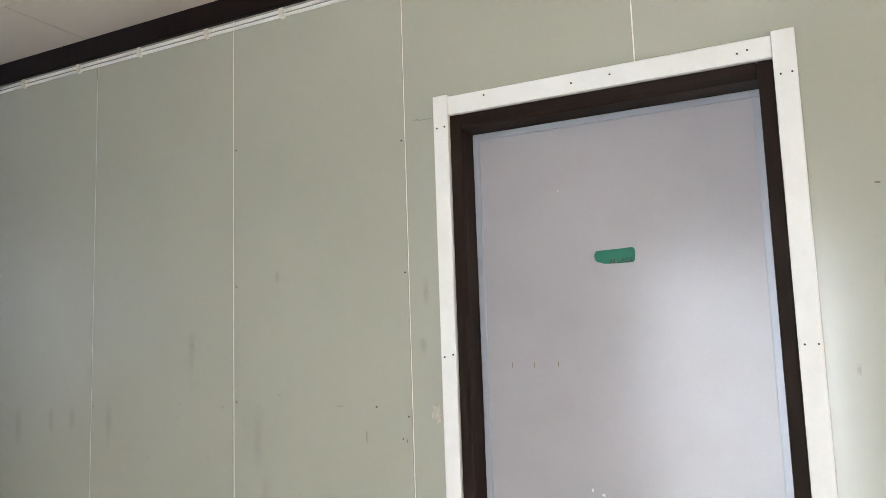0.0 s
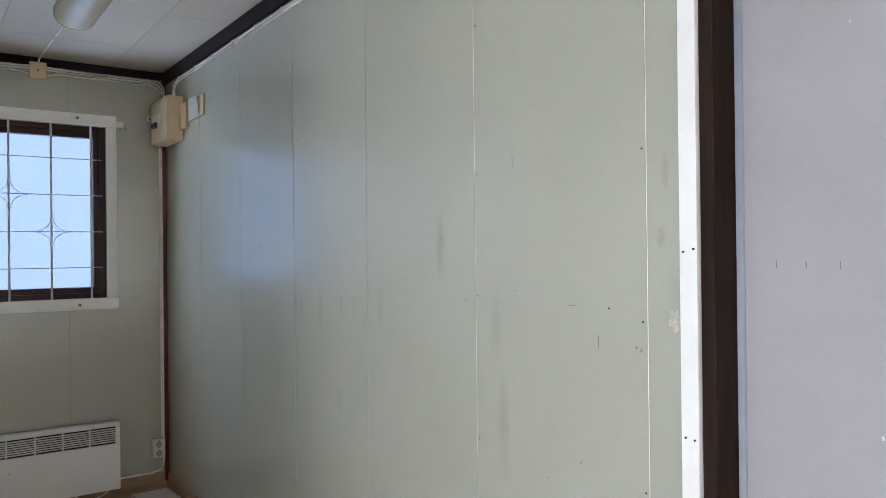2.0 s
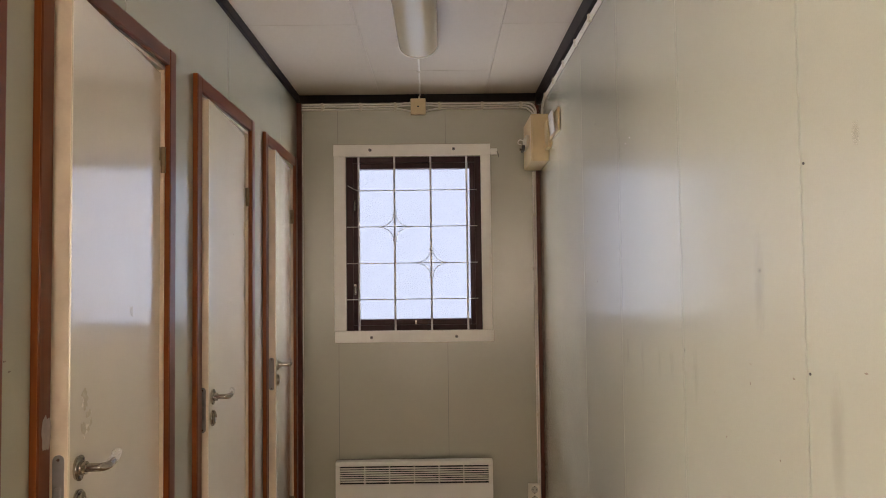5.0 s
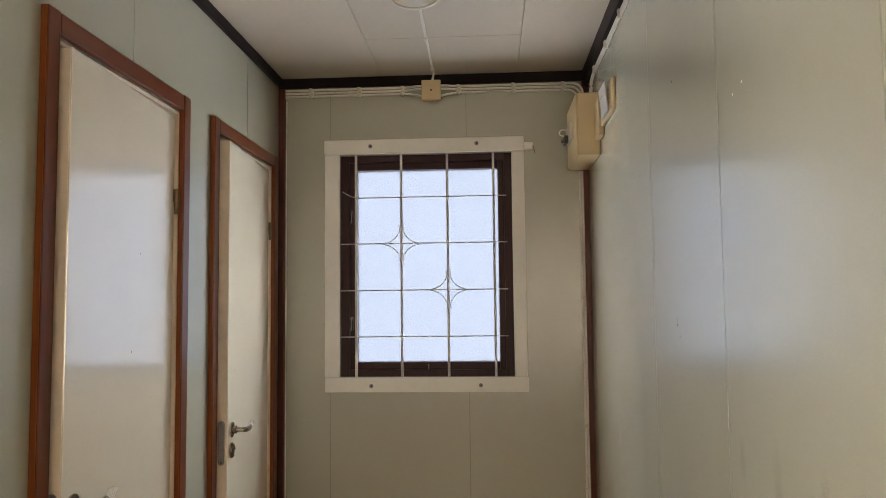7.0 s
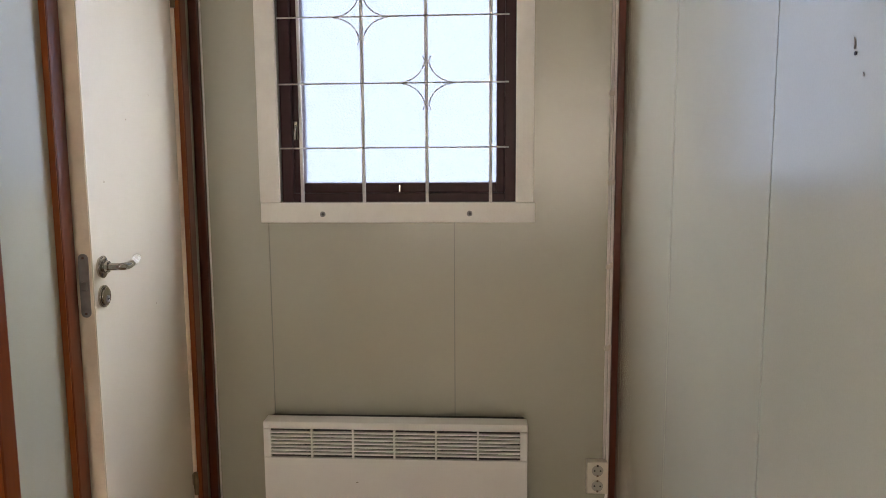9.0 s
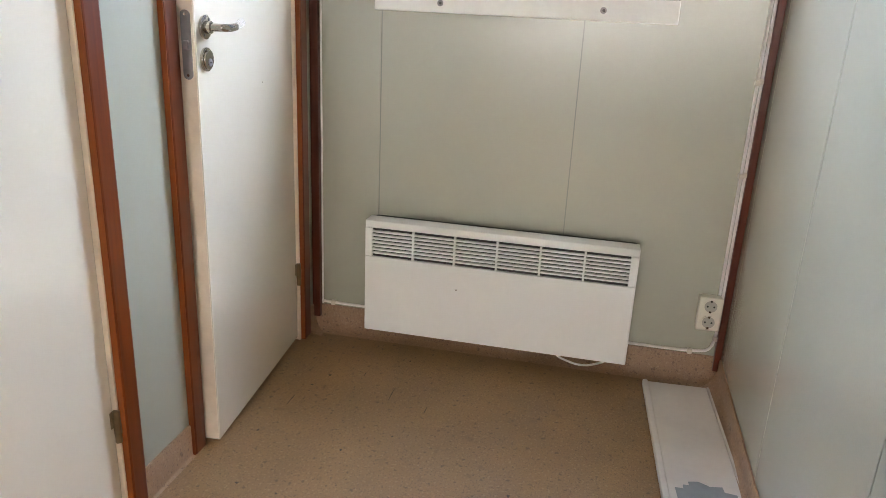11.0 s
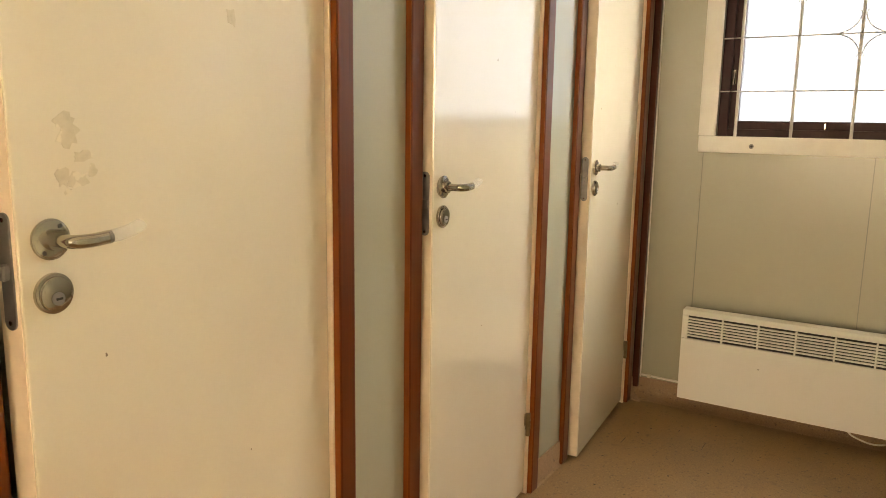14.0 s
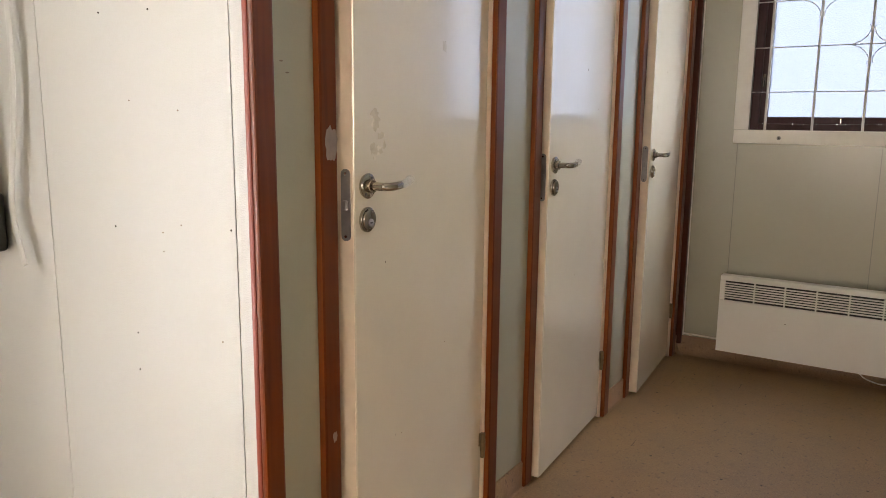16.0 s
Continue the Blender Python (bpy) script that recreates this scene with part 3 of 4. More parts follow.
    part("latch_bolt", box(l + 0.002, l + 0.012, f - 0.025, f - 0.013, 0.986, 1.006, 0.002), PLATE, leaf)
    for z in (0.932, 1.060):
        part("screw", disc((l + 0.0038, f - 0.020, z), "x", 0.003, 0.0012, 10), CHROME, leaf)
    for z in (0.238, 1.762):
        bm = disc((b + 0.005, f + 0.008, z), "z", 0.007, 0.075, 12)
        disc((b + 0.005, f + 0.008, z), "z", 0.0078, 0.034, 12, bm=bm)
        box(b - 0.002, b + 0.005, f + 0.0015, f + 0.0075, z - 0.036, z + 0.002, bm=bm)
        box(b + 0.0065, b + 0.017, f + 0.0003, f + 0.0025, z - 0.002, z + 0.036, bm=bm)
        part("hinge", bm, BRASS, d, "dull brass hinge")
    leaf.rotation_euler.z = radians(ajar)
    return d, leaf


ROOM_DOORS = [narrow_door(i + 1, x, ajar) for i, (x, ajar) in enumerate(zip(DOORS, (5.0, 3.9, 5.0)))]


def blot(name, centre, normal, w, h, m, parent, seg=18, rag=0.0, seed=1, label=""):
    """A thin flat patch on a wall, its rim uneven by rag."""
    rng = random.Random(seed)
    bm = bmesh.new()
    c = Vector(centre)
    ring = []
    for k in range(seg):
        a = 2 * math.pi * k / seg
        q = 1 + rag * (rng.random() - 0.5)
        du, dz = w / 2 * q * math.cos(a), h / 2 * q * math.sin(a)
        off = Vector((du, 0, dz)) if abs(normal[1]) > 0.5 else Vector((0, du, dz))
        if abs(normal[2]) > 0.5:
            off = Vector((du, dz, 0))
        ring.append(bm.verts.new(c + off + Vector(normal) * 0.0006))
    f = bm.faces.new(ring)
    top = bmesh.ops.extrude_face_region(bm, geom=[f])
    bmesh.ops.translate(bm, verts=[v for v in top["geom"] if isinstance(v, bmesh.types.BMVert)], vec=Vector(normal) * 0.0006)
    return part(name, bm, m, parent, label)


d1, leaf1 = ROOM_DOORS[0]
lf = LEFT - 0.0092
for z, x, w, h in ((1.178, -1.776, 0.034, 0.020), (1.160, -1.780, 0.030, 0.026), (1.133, -1.800, 0.030, 0.014), (1.108, -1.768, 0.022, 0.022), (1.103, -1.790, 0.030, 0.020), (1.115, -1.812, 0.014, 0.016), (1.088, -1.775, 0.012, 0.010)):
    blot("glue_residue", (x, lf, z), (0, 1, 0), w, h, GLUE, leaf1, 16, 0.7, int(z * 1000), label="pale brown glue residue")
blot("tape_scrap", (-2.08, lf, 1.34), (0, 1, 0), 0.022, 0.026, GLUE, leaf1, 9, 0.6, 8, "yellowed tape scrap")
blot("chipped_paint", (-1.668, CAS + 0.0004, 1.117), (0, 1, 0), 0.034, 0.068, FILLER, d1, 22, 0.35, 5, "grey chip in the paint")
blot("chipped_paint", (-1.666, CAS + 0.0004, 0.512), (0, 1, 0), 0.012, 0.024, FILLER, d1, 14, 0.6, 6, "grey chip in the paint")
for i, (d, leaf) in enumerate(ROOM_DOORS):
    x = DOORS[i]
    rng = random.Random(i + 4)
    for k in range(4):
        blot("scratch", (x - 0.15 - 0.4 * rng.random(), lf, 0.3 + 1.4 * rng.random()), (0, 1, 0), 0.001 + 0.003 * rng.random(), 0.002 + 0.004 * rng.random(), SCUFF, leaf, 7, 0.7, k + 10 * i)

# ---- the entrance door ----


def entrance():
    x0, x1, zt = ENTRY
    d = thing("door_4", ((x0 + x1) / 2, RIGHT, 0), "closed grey steel door in a dark wooden frame with white trim", "door", kind="structure")
    f = RIGHT - 0.018
    for name, b in (("trim_board", (-0.690, x0, f, RIGHT - 0.001, 0.0, 2.024)), ("trim_board", (x1, 0.142, f - 0.002, RIGHT - 0.001, 0.0, 2.026)), ("trim_board", (x0 + 0.0005, x1 - 0.0005, f + 0.001, RIGHT - 0.001, zt, 2.018))):
        part(name, box(*b, 0.0025, 2), WHITE, d, "white painted trim board with nails")
    rng = random.Random(3)
    bm = bmesh.new()
    for z in (0.25, 0.62, 1.0, 1.37, 1.93):
        for x in (-0.681, -0.660, 0.106, 0.131):
            disc((x + 0.004 * rng.random(), f - 0.0018, z + 0.012 * rng.random()), "y", 0.0022, 0.003, 8, bm=bm)
    for x in (-0.55, -0.33, -0.24, 0.03, 0.05):
        disc((x, f + 0.0006, 1.985 + 0.02 * rng.random()), "y", 0.0022, 0.003, 8, bm=bm)
    part("nail_heads", bm, NAIL, d, "small dark nail heads")
    part("jamb", box(x0 + 0.0005, x0 + 0.032, RIGHT - 0.008, RIGHT + 0.1, 0.0, zt - 0.0005, 0.004, 2), JAMBWOOD, d, "rough dark brown jamb")
    part("jamb", box(x1 - 0.031, x1 - 0.0005, RIGHT - 0.008, RIGHT + 0.1, 0.0, zt - 0.0005, 0.004, 2), JAMBWOOD, d, "rough dark brown jamb")
    part("lintel", box(x0 + 0.0322, x1 - 0.0312, RIGHT - 0.007, RIGHT + 0.1, zt - 0.038, zt - 0.001, 0.004, 2), wood("dark_brown_lintel", (0.003, 0.002, 0.0015), (0.027, 0.012, 0.006), 0.6, axis=0, grain=60, bump=0.3, spec=0.15), d, "rough dark brown lintel")
    l, r, zt2, y = x0 + 0.033, x1 - 0.032, zt - 0.040, 1.776
    leaf = part("door_leaf", box(l, r, y, y + 0.045, 0.012, zt2, 0.002), STEELDOOR, d, "dirty grey steel leaf")
    for b in ((l, l + 0.017, y - 0.005, y, 0.012, zt2 - 0.0175), (r - 0.017, r, y - 0.005, y, 0.012, zt2 - 0.0175), (l, r, y - 0.005, y, zt2 - 0.017, zt2)):
        part("edge_profile", box(*b, 0.0015), STEELEDGE, leaf, "grey steel edge profile")
    bm = bmesh.new()
    rim = [(-0.320, 1.598), (-0.316, 1.606), (-0.308, 1.6075), (-0.26, 1.6085), (-0.231, 1.610), (-0.226, 1.606), (-0.225, 1.594), (-0.226, 1.580), (-0.231, 1.575), (-0.262, 1.5745), (-0.298, 1.5755), (-0.305, 1.579), (-0.315, 1.581), (-0.319, 1.588)]
    vs = [bm.verts.new((a, y - 0.0008, z)) for a, z in rim]
    face = bm.faces.new(vs)
    ex = bmesh.ops.extrude_face_region(bm, geom=[face])
    bmesh.ops.translate(bm, verts=[v for v in ex["geom"] if isinstance(v, bmesh.types.BMVert)], vec=(0, 0.0007, 0))
    label = part("label", bm, GREEN, leaf, "torn green label with black letters")
    cu = bpy.data.curves.new("lettering", "FONT")
    cu.body, cu.size, cu.extrude, cu.space_character = "ALLAGE", 0.0155, 0.0002, 1.05
    tmp = bpy.data.objects.new("tmp", cu)
    me = bpy.data.meshes.new_from_object(tmp)
    bpy.data.objects.remove(tmp)
    bm = bmesh.new()
    bm.from_mesh(me)
    bmesh.ops.transform(bm, matrix=Matrix.Translation((-0.2855, y - 0.0011, 1.5745)) @ pose(0, 0, 0, 90, 0, 0) @ pose(0, 0, 0, 0, 0, 2), verts=bm.verts)
    part("lettering", bm, NAIL, label, "black capital letters")
    for a in (-0.537, -0.481, -0.421):
        blot("scratch", (a, y, 1.345), (0, -1, 0), 0.002, 0.016, SCUFF, leaf, 8, 0.4, 3)
    for a, z, w, h in ((-0.33, 1.05, 0.008, 0.006), (-0.355, 1.06, 0.005, 0.008), (-0.02, 1.63, 0.0015, 0.16), (-0.4, 1.76, 0.003, 0.004), (-0.15, 1.02, 0.006, 0.005)):
        blot("paint_fleck", (a, y, z), (0, -1, 0), w, h, PAPER if w > 0.002 else STEELEDGE, leaf, 9, 0.6, int(z * 77))


entrance()

# ---- heater, socket, boxes ----


def panel_heater():
    h = thing("panel_heater", (END, 1.0, 0.073), "white enamel panel heater fixed low on the wall", "heater")
    y0, y1, z0, z1, f = 0.580, 1.420, 0.073, 0.447, -4.213
    part("body", box(END + 0.02, f - 0.012, y0 + 0.006, y1 - 0.006, z0 + 0.006, z1 - 0.008, 0.008, 2), DARK, h, "dark inner body")
    bm = box(f - 0.0115, f, y0, y1, z0, 0.328, 0.003, 2)
    front = part("front_panel", bm, ENAMEL, h)
    bm = box(f - 0.06, f, y0, y1, 0.4225, z1, 0.005, 2)
    smooth(part("top_rail", bm, ENAMEL, h))
    for a, b in ((y0, y0 + 0.0235), (y1 - 0.0235, y1)):
        part("side_rail", box(f - 0.0115, f, a, b, 0.3285, 0.422, 0.003, 2), ENAMEL, h)
    for a, b in ((y0, y0 + 0.005), (y1 - 0.005, y1)):
        part("side_cover", box(END + 0.012, f - 0.012, a, b, z0, 0.42, 0.002), ENAMEL, h)
    cols = [0.6035 + k * (1.3965 - 0.6035) / 6 for k in range(7)]
    for y in cols[1:-1]:
        part("divider", box(f - 0.0115, f - 0.0005, y - 0.003, y + 0.003, 0.3285, 0.422), ENAMEL, h)
    for a, b in zip(cols, cols[1:]):
        for k in range(7):
            z = 0.3405 + k * 0.0117
            part("slat", box(f - 0.0115, f - 0.001, a + (0.0032 if a > 0.61 else 0), b - (0.0032 if b < 1.39 else 0), z - 0.0024, z + 0.0024), ENAMEL, h)
    for y in (0.75, 1.25):
        part("wall_bracket", box(END + 0.001, END + 0.0195, y - 0.02, y + 0.02, 0.15, 0.36, 0.002), PLATE, h)
    blot("fleck", (f + 0.0002, 0.88, 0.25), (1, 0, 0), 0.008, 0.003, SCUFF, h, 7, 0.5, 2)
    cord = bent([(-4.27, 1.18, 0.11), (-4.27, 1.20, 0.045), (-4.262, 1.29, 0.022), (-4.27, 1.37, 0.05), (-4.285, 1.385, 0.12)], 8)
    smooth(part("power_cord", tube(cord, 0.0035, 8), CABLE, h, "thin white power cord hanging in a loop"))


panel_heater()


def socket():
    s = thing("wall_socket", (END, 1.655, 0.24), "ivory double wall socket beside the corner strip", "socket")
    y0, y1, z0, z1, f = 1.616, 1.686, 0.186, 0.294, -4.298
    part("back_box", box(END + 0.001, f - 0.008, y0 + 0.002, y1 - 0.002, z0 + 0.002, z1 - 0.002, 0.004, 2), IVORY, s)
    part("cover", box(f - 0.0078, f, y0, y1, z0, z1, 0.006, 3), IVORY, s)
    for z in (0.266, 0.214):
        bm = disc((f + 0.0006, 1.651, z), "x", 0.0215, 0.003, 24)
        o = part("outlet", bm, IVORY, s)
        part("outlet_well", disc((f + 0.0023, 1.651, z), "x", 0.0185, 0.0008, 24), shader("well_shade", (0.42, 0.39, 0.33), 0.5), o)
        for dy in (-0.0095, 0.0095):
            part("pin_hole", disc((f + 0.003, 1.651 + dy, z), "x", 0.003, 0.001, 10), NAIL, o)
        for dz in (-0.0175, 0.0175):
            part("earth_clip", box(f + 0.0025, f + 0.004, 1.648, 1.654, z + dz - 0.003, z + dz + 0.003), CHROME, o)


socket()


def junction():
    j = thing("junction_box", (END, 1.038, 2.376), "cream square junction box under the ceiling trim", "junction box")
    part("body", box(END + 0.0185, END + 0.03, 0.998, 1.078, 2.334, 2.420, 0.003), CREAM, j)
    smooth(part("lid", box(END + 0.0302, END + 0.042, 0.996, 1.080, 2.332, 2.422, 0.005, 3), CREAM, j))
    part("screw", disc((END + 0.0425, 1.038, 2.377), "x", 0.0045, 0.002, 10), NAIL, j)
    part("spacer", box(END + 0.001, END + 0.018, 1.005, 1.072, 2.338, 2.4075), CREAM, j)


junction()


def fuse_box():
    b = thing("fuse_box", (-4.14, RIGHT, 2.01), "cream metal fuse box high in the corner", "fuse box")
    part("body", box(-4.30, -3.97, 1.630, RIGHT - 0.001, 2.012, 2.256, 0.003, 2), CREAM, b)
    part("front_cover", box(-4.298, -3.972, 1.622, 1.6295, 2.014, 2.254, 0.003, 2), CREAM, b)
    part("flap", box(-4.21, -4.06, 1.606, 1.6215, 2.10, 2.165, 0.003), IVORY, b, "pale hinged flap")
    s = part("main_switch", box(-4.17, -4.10, 1.590, 1.6055, 2.09, 2.12, 0.003), BLACK, b, "black main switch")
    part("toggle", disc((-4.12, 1.584, 2.10), "y", 0.008, 0.012, 12), CHROME, s)
    part("hook", tube(bent([(-4.22, 1.622, 2.165), (-4.22, 1.585, 2.170), (-4.22, 1.580, 2.148), (-4.22, 1.60, 2.142)]), 0.003, 6), CABLE, b, "white wire hook")


fuse_box()
h = thing("card_holder", (-3.75, RIGHT, 2.12), "cream plastic card holder with a paper card on the wall", "card holder")
part("holder_back", box(-3.965, -3.86, RIGHT - 0.022, RIGHT - 0.001, 2.065, 2.205, 0.004, 2), CREAM, h)
part("holder_plate", box(-3.855, -3.60, RIGHT - 0.012, RIGHT - 0.001, 2.095, 2.205, 0.004, 2), CREAM, h)
bm = box(-3.78, -3.65, RIGHT - 0.020, RIGHT - 0.017, 2.105, 2.205)
bmesh.ops.rotate(bm, verts=bm.verts, cent=(-3.7, RIGHT, 2.1), matrix=Matrix.Rotation(radians(6), 3, "X"))
card = part("paper_card", bm, PAPER, h, "white paper card")
for k in range(4):
    part("print_line", box(-3.77, -3.68 - 0.01 * k, RIGHT - 0.0212 - 0.0022 * k, RIGHT - 0.0205 - 0.0022 * k, 2.122 + 0.016 * k, 2.126 + 0.016 * k), GREY, card)

# ---- ceiling lamp ----
lamp = thing("ceiling_lamp", (-2.75, 1.065, TOP), "unlit fluorescent ceiling lamp with a curved glossy diffuser", "lamp")
prof = []
for i in range(17):
    a = math.pi * i / 16
    prof.append((1.065 + 0.084 * math.cos(a), TOP - 0.020 - 0.068 * math.sin(a) ** 0.8))
prof += [(0.981, TOP - 0.002), (1.149, TOP - 0.002)]
smooth(part("diffuser", extrude(prof, "x", -3.355, -2.13), DIFFUSER, lamp))
for x in (-3.368, -2.129):
    p2 = [(1.065 + (a - 1.065) * 1.03, z if z > TOP - 0.01 else TOP - (TOP - z) * 1.03) for a, z in prof]
    part("end_cap", extrude(p2, "x", x, x + 0.0125), IVORY, lamp)

# ---- cables and clips ----


def cable_run(points, label, radius=0.0048, clips=(), out=(1, 0, 0)):
    """A cable with its clips."""
    c = thing("cable", points[0], label, "cable", "surface cables")
    smooth(part("sheath", tube(bent(points), radius, 8), CABLE, c))
    for p in clips:
        o = Vector(out)
        q = Vector(p)
        e = Vector((0.0075, 0.0075, 0.0075)) + Vector((abs(o.x), abs(o.y), abs(o.z))) * 0.002
        part("clip", box(q.x - e.x, q.x + e.x, q.y - e.y, q.y + e.y, q.z - e.z, q.z + e.z, 0.002), IVORY, c)


xe = END + 0.0052
for k, z in enumerate((2.400, 2.386, 2.372)):
    lab = "pale cable clipped along the end wall"
    cable_run([(xe, LEFT + 0.003, z), (xe, 0.93, z), (END + 0.024, 0.972, z - (0.012 if k == 2 else 0)), (END + 0.024, 0.997, z - (0.018 if k == 2 else 0.0))], lab, clips=[(xe, 0.50 + 0.006 * (k % 2), z), (xe, 0.715 + 0.006 * (k % 2), z), (xe, 0.908 + 0.006 * (k % 2), z)])
    cable_run([(END + 0.024, 1.080, z - (0.018 if k == 2 else 0.0)), (END + 0.024, 1.105, z - (0.012 if k == 2 else 0)), (xe, 1.15, z), (xe, 1.60, z), (xe + 0.012, 1.668 - 0.012 * k, z - 0.004), (xe + 0.05, 1.690 - 0.010 * k, z - 0.04), (-4.25 + 0.03 * k, 1.685, 2.258)], lab,
              clips=[(xe, 1.155 + 0.006 * (k % 2), z), (xe, 1.395 + 0.006 * (k % 2), z), (xe, 1.61 + 0.006 * (k % 2), z)])
yr = RIGHT - 0.0052
for k, z in enumerate((2.368, 2.354)):
    xs = [-4.02 + 0.285 * i for i in range(21)]
    cable_run([(EAST - 0.01, yr, z), (-4.04, yr, z), (-4.13 + 0.03 * k, yr - 0.004, z - 0.02), (-4.14 + 0.03 * k, yr - 0.006, 2.257)], "pale cable clipped along the long wall", clips=[(x, yr, z) for x in xs], out=(0, 1, 0))
cable_run([(-3.368, 1.062, TOP - 0.005), (-4.30, 1.05, TOP - 0.005), (END + 0.023, 1.046, TOP - 0.012), (END + 0.024, 1.043, 2.423)], "pale cable on the ceiling from lamp to box", clips=[(-3.55, 1.06, TOP - 0.006), (-3.85, 1.055, TOP - 0.006), (-4.24, 1.05, TOP - 0.006)])
cable_run([(xe, 1.676, 2.011), (xe, 1.676, 0.295)], "pale cable clipped down the corner to the socket", clips=[(xe, 1.676, z) for z in (1.77, 1.47, 1.195, 0.93, 0.665)])
cable_run([(xe, 1.6865, 2.011), (xe, 1.6865, 0.16), (xe, 1.675, 0.105), (xe, 1.60, 0.097), (xe, 1.36, 0.0955)], "pale cable clipped down the corner to the heater", clips=[(xe, 1.6865, z) for z in (1.773, 1.198, 0.935, 0.67, 0.15)] + [(xe, 1.615, 0.097)])
cable_run([(xe, LEFT + 0.03, 0.100), (xe, 0.62, 0.097)], "pale cable above the skirting", clips=[(xe, 0.43, 0.0992)])
cable_run([(END + 0.005, LEFT + 0.033, 0.09), (END + 0.005, LEFT + 0.033, 2.35)], "thin pale cable beside the corner strip", 0.003)

# ---- board lying on the floor ----
bd = thing("loose_board", (-3.9, 1.57, 0), "pale laminate board lying on the floor along the wall", "board")


def tilted(bm):
    bmesh.ops.rotate(bm, verts=bm.verts, cent=(-4.2, 1.48, 0), matrix=Matrix.Rotation(radians(-3.2) * -1, 3, "Z"))
    return bm


part("board_panel", tilted(box(-4.235, -3.02, 1.497, 1.672, 0.004, 0.020, 0.002)), BOARD, bd)
part("raised_edge", tilted(box(-4.237, -3.02, 1.481, 1.4965, 0.004, 0.025, 0.004, 2)), BOARD, bd, "raised pale edge strip")
part("raised_edge", tilted(box(-4.235, -3.02, 1.6725, 1.680, 0.004, 0.0225, 0.002, 2)), BOARD, bd)
# Thin near-black sheet standing in for the shade between board and floor.
part("gap_shade", tilted(box(-4.20, -3.06, 1.50, 1.66, 0.0005, 0.0038)), DARK, bd)
bm = bmesh.new()
rim = [(-3.70, 1.515), (-3.70, 1.535), (-3.715, 1.535), (-3.715, 1.55), (-3.73, 1.55), (-3.735, 1.575), (-3.72, 1.60), (-3.725, 1.63), (-3.705, 1.632), (-3.70, 1.66), (-3.53, 1.66), (-3.54, 1.52)]
face = bm.faces.new([bm.verts.new((a, b, 0.0203)) for a, b in rim])
ex = bmesh.ops.extrude_face_region(bm, geom=[face])
bmesh.ops.translate(bm, verts=[v for v in ex["geom"] if isinstance(v, bmesh.types.BMVert)], vec=(0, 0, 0.0008))
part("torn_tape", tilted(bm), GREY, bd, "torn grey tape")

# ---- black tool and white strap on the pale wall ----
tool = thing("hanging_tool", (CORNER, -0.55, 0.85), "black plastic tool with a grey label hanging on the pale wall", "tool")
bm = box(CORNER + 0.012, CORNER + 0.042, -0.60, -0.512, 0.99, 1.62, 0.010, 3)
smooth(part("body", bm, BLACK, tool))
bm = box(CORNER + 0.010, CORNER + 0.046, -0.595, -0.492, 0.842, 0.985, 0.016, 4)
grip = smooth(part("end_grip", bm, BLACK, tool))
part("label_plate", box(CORNER + 0.0455, CORNER + 0.0475, -0.575, -0.522, 0.872, 0.945, 0.001), PLATE, grip, "scratched grey label")
for k in range(3):
    part("marking", box(CORNER + 0.0415, CORNER + 0.0428, -0.545, -0.523, 1.004 + 0.011 * k, 1.008 + 0.011 * k), PAPER, tool)
part("hook", tube(bent([(CORNER, -0.555, 1.60), (CORNER + 0.03, -0.555, 1.60), (CORNER + 0.03, -0.555, 1.63)]), 0.004, 8), PLATE, tool)
strap = thing("hanging_strap", (CORNER, -0.40, 0.82), "white plastic strip hanging on the pale wall", "strip")
bm = tube(bent([(CORNER + 0.02, -0.40, 1.70), (CORNER + 0.022, -0.385, 1.25), (CORNER + 0.026, -0.445, 0.94), (CORNER + 0.028, -0.395, 0.82)]), 0.012, 8, flat=0.3)
smooth(part("strip", bm, WALLW, strap))
part("nail", disc((CORNER + 0.012, -0.40, 1.695), "x", 0.003, 0.03, 8), NAIL, strap)

# ---- marks on the long wall ----
for i, (x, z, w, hh) in enumerate(((-2.293, 1.17, 0.035, 0.15), (-2.13, 1.192, 0.028, 0.09), (-2.03, 1.196, 0.028, 0.09), (-1.86, 1.19, 0.03, 0.15), (-1.518, 1.39, 0.04, 0.22), (-1.272, 1.17, 0.035, 0.2), (-1.245, 0.93, 0.04, 0.3), (-2.15, 0.847, 0.05, 0.09), (-2.45, 1.18, 0.03, 0.09))):
    blot("smear", (x, RIGHT, z), (0, -1, 0), w * 1.4, hh * 1.1, SMEAR, wall_right, 20, 0, i, "dirty vertical smear")
bm = bmesh.new()
for x, z in ((-1.347, 1.982), (-1.347, 1.582), (-1.347, 1.257), (-1.347, 0.874), (-0.793, 1.586), (-0.794, 1.225), (-0.791, 0.87), (-1.932, 1.239), (-0.793, 1.93), (-2.868, 1.398), (-1.516, 1.418), (-0.887, 1.248), (-2.853, 1.963), (-3.245, 1.807)):
    disc((x, RIGHT - 0.0003, z), "y", 0.0024, 0.002, 8, bm=bm)
part("nail_heads", bm, NAIL, wall_right, "small dark nail heads")
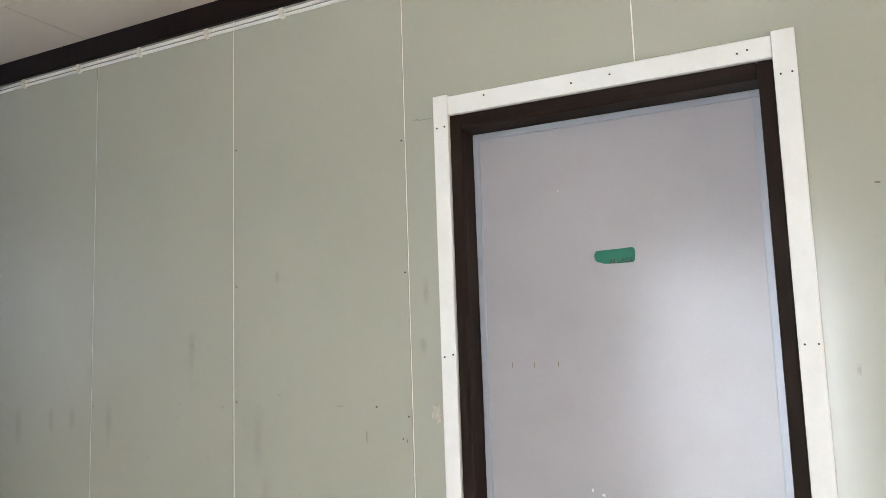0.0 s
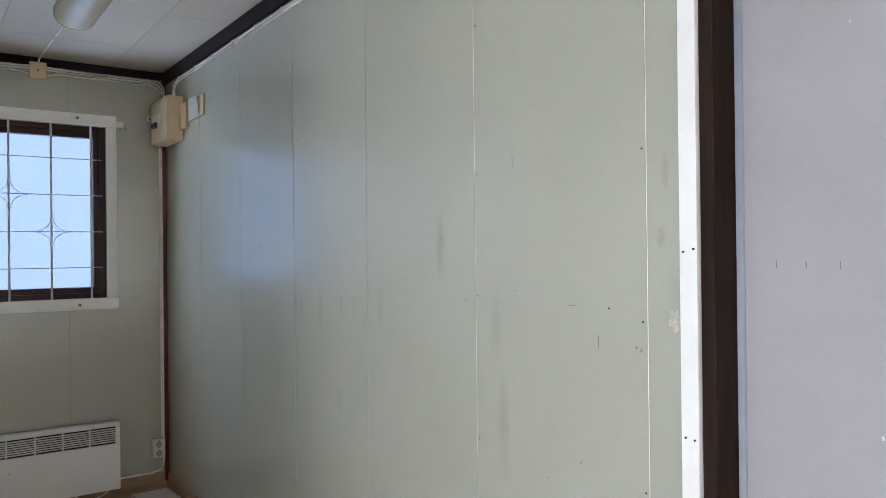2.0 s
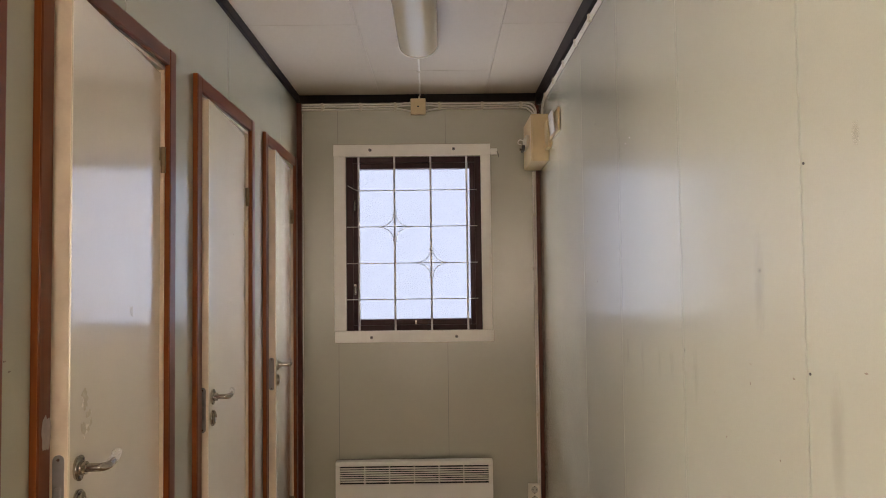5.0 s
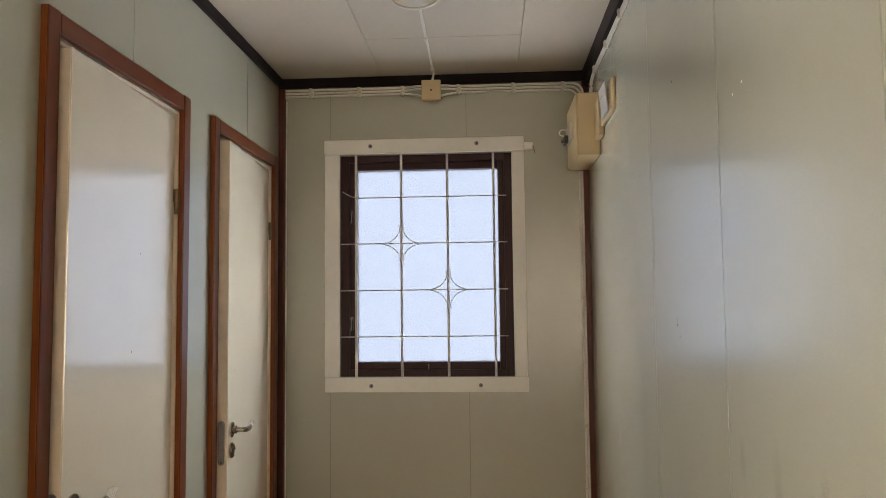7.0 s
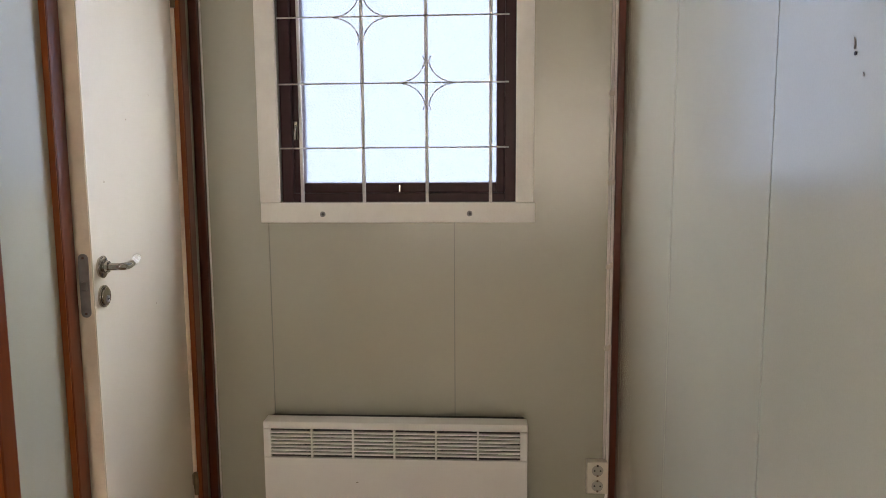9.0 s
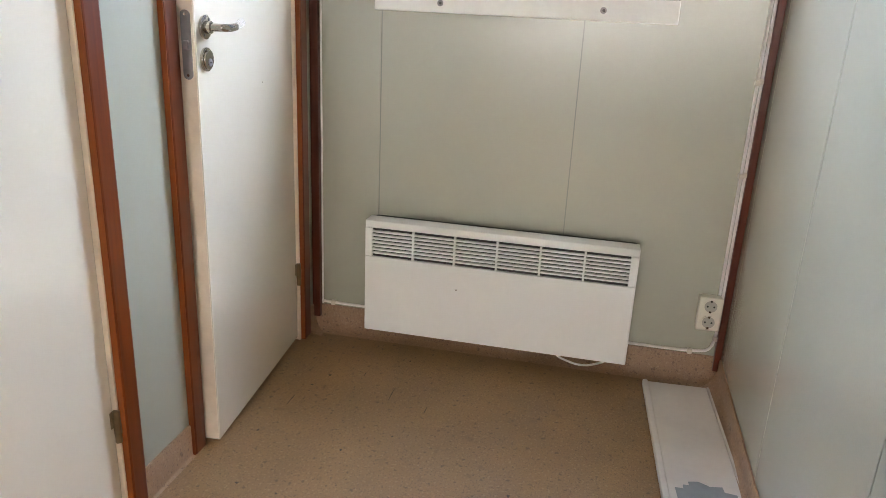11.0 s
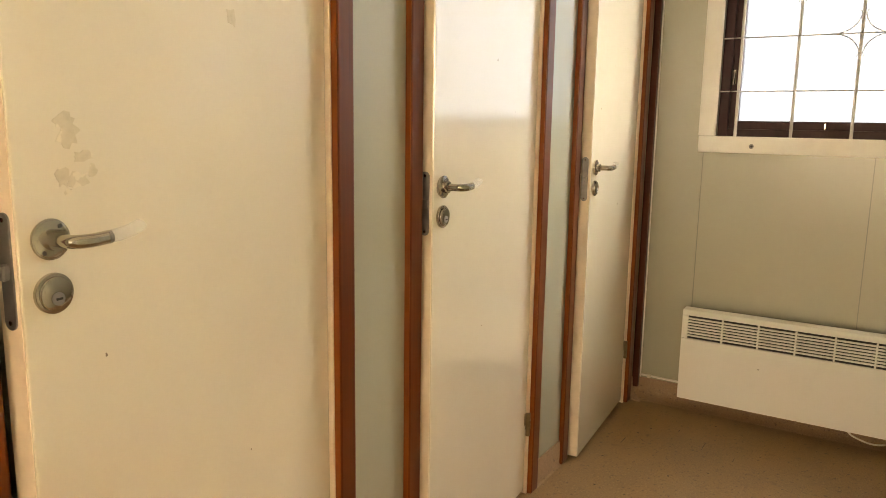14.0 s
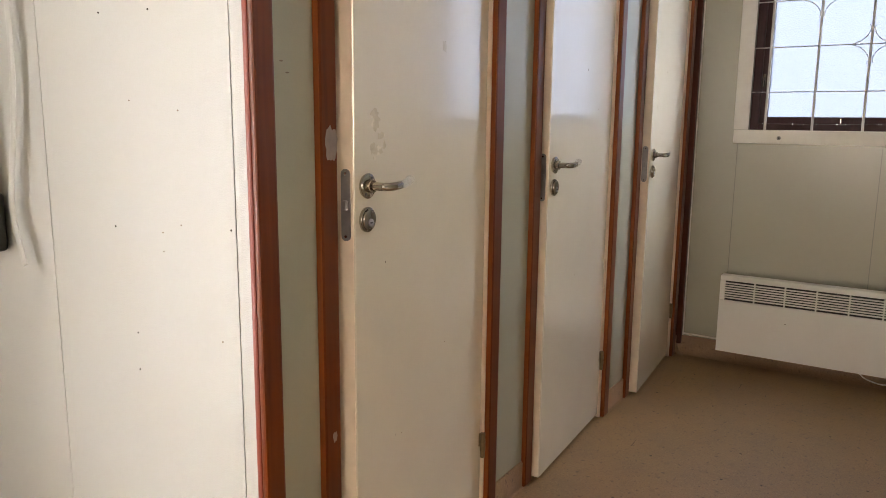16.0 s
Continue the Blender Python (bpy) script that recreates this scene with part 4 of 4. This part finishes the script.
for i, (x, z, w, hh) in enumerate(((-1.566, 1.248, 0.010, 0.003), (-1.569, 1.212, 0.004, 0.008), (-1.75, 1.17, 0.004, 0.004), (-1.69, 1.091, 0.004, 0.006), (-1.196, 1.276, 0.014, 0.004), (-0.812, 1.17, 0.008, 0.010), (-0.975, 0.892, 0.006, 0.008), (-1.084, 0.831, 0.005, 0.008), (-1.568, 0.964, 0.008, 0.003), (-1.385, 0.96, 0.010, 0.003), (-1.388, 0.929, 0.010, 0.003), (-1.127, 1.018, 0.004, 0.003), (-1.0, 1.249, 0.035, 0.0025), (-0.918, 1.172, 0.003, 0.04), (-1.815, 1.815, 0.004, 0.003), (-1.457, 1.099, 0.003, 0.006), (-2.367, 0.664, 0.006, 0.003), (-1.40, 1.243, 0.008, 0.005), (-2.846, 1.372, 0.005, 0.007), (-0.80, 1.165, 0.004, 0.012), (-2.871, 1.41, 0.004, 0.016))):
    blot("scuff", (x, RIGHT, z), (0, -1, 0), w * 0.7, hh * 0.75, SCUFF, wall_right, 9, 0.7, i + 40)
for x, z in ((-2.383, 1.823), (-2.431, 1.814)):
    blot("paint_fleck", (x, RIGHT, z), (0, -1, 0), 0.004, 0.005, PAPER, wall_right, 9, 0.6, int(-x * 100), "small white paint fleck")
blot("filler_patch", (-0.715, RIGHT, 1.232), (0, -1, 0), 0.028, 0.045, BEIGE, wall_right, 16, 0.6, 9, "rough beige filler patch")
RUST = smear("brown_stain", (0.36, 0.28, 0.18), 0.08)
for i, (x, z, w, hh) in enumerate(((0.262, 1.50, 0.018, 0.05), (0.20, 1.33, 0.012, 0.03), (-0.735, 1.53, 0.02, 0.09), (-0.745, 1.40, 0.03, 0.05), (-1.20, 1.60, 0.022, 0.045))):
    blot("stain", (x, RIGHT, z), (0, -1, 0), w, hh, RUST, wall_right, 16, 0.3, i, "small brown stain")
for i, (x, z, w, hh) in enumerate(((0.262, 1.69, 0.012, 0.004), (-0.725, 1.975, 0.05, 0.0012), (-0.748, 1.978, 0.02, 0.0012))):
    blot("scuff", (x, RIGHT, z), (0, -1, 0), w, hh, SCUFF, wall_right, 9, 0.5, i + 90)
bm = bmesh.new()
for y, z in ((-0.085, 1.375), (0.075, 1.371), (-0.073, 0.938), (-0.017, 0.714), (-0.018, 0.632), (0.286, 0.961)):
    disc((CORNER + 0.0003, y, z), "x", 0.002, 0.002, 8, bm=bm)
part("nail_holes", bm, NAIL, wall_corner, "small dark nail holes")
for i, (y, z) in enumerate(((0.143, 0.959), (0.086, 0.939), (0.15, 1.18), (0.085, 0.90), (0.25, 0.74), (0.0, 1.2))):
    blot("scuff", (CORNER, y, z), (1, 0, 0), 0.004, 0.003, SCUFF, wall_corner, 8, 0.7, i + 70)
for i, (x, z) in enumerate(((-1.555, 1.27), (-1.57, 1.25))):
    blot("scuff", (x, LEFT, z), (0, 1, 0), 0.009, 0.003, SCUFF, wall_left, 8, 0.7, i + 80)

# ---- scuffs on the floor ----
floor = bpy.data.objects["floor"]
rng = random.Random(11)
for i in range(46):
    x, y = -4.2 + 2.6 * rng.random(), 0.45 + 1.0 * rng.random()
    long = rng.random() < 0.25
    blot("floor_scuff", (x, y, 0.0), (0, 0, 1), 0.05 * rng.random() + 0.02 if long else 0.006 + 0.008 * rng.random(), 0.0025 if long else 0.005 + 0.005 * rng.random(), FLOOR_MARK, floor, 8, 0.8, i)

# ---- boards of the walls ----


def boards(parent, axis, at, out, cuts, holes=(), z1=TOP, m=WALL, gap=0.0017):
    """Thin boards between the cuts, left away where a hole is."""
    lo, hi = (at - T, at) if out > 0 else (at, at + T)
    for a, b in zip(cuts, cuts[1:]):
        a, b = min(a, b), max(a, b)
        pieces = [(a, b, 0.0, z1)]
        for h0, h1, hz0, hz1 in holes:
            nxt = []
            for p, q, r, s in pieces:
                if h1 <= p or h0 >= q or hz1 <= r or hz0 >= s:
                    nxt.append((p, q, r, s))
                    continue
                if p < h0:
                    nxt.append((p, h0, r, s))
                if q > h1:
                    nxt.append((h1, q, r, s))
                if r < hz0:
                    nxt.append((max(p, h0), min(q, h1), r, hz0))
                if s > hz1:
                    nxt.append((max(p, h0), min(q, h1), hz1, s))
            pieces = nxt
        for p, q, r, s in pieces:
            g0, g1 = (gap if abs(p - a) < 1e-6 else 0), (gap if abs(q - b) < 1e-6 else 0)
            if q - p < 0.004:
                continue
            bm = box(p + g0, q - g1, lo, hi, r, s) if axis == "x" else box(lo, hi, p + g0, q - g1, r, s)
            part("wall_board", bm, m, parent)


boards(wall_right, "x", RIGHT, -1, (END, -4.27, -3.69, -3.105, -2.522, -1.942, -1.358, -0.783, -0.186, 0.40, 0.985, 1.57, EAST), [(ENTRY[0], ENTRY[1], -1, ENTRY[2])])
boards(wall_end, "y", END, 1, (LEFT, 0.586, 1.188, RIGHT), [WIN])
boards(wall_left, "x", LEFT, 1, (END, -3.895, -2.98, -2.06, CORNER), [(x - DOOR_W + CAS_W - 0.012, x - CAS_W + 0.012, -1, CAS_TOP - CAS_W + 0.012) for x in DOORS])
boards(wall_corner, "y", CORNER, 1, (SOUTH, -0.32, 0.300, LEFT), m=WALLW)
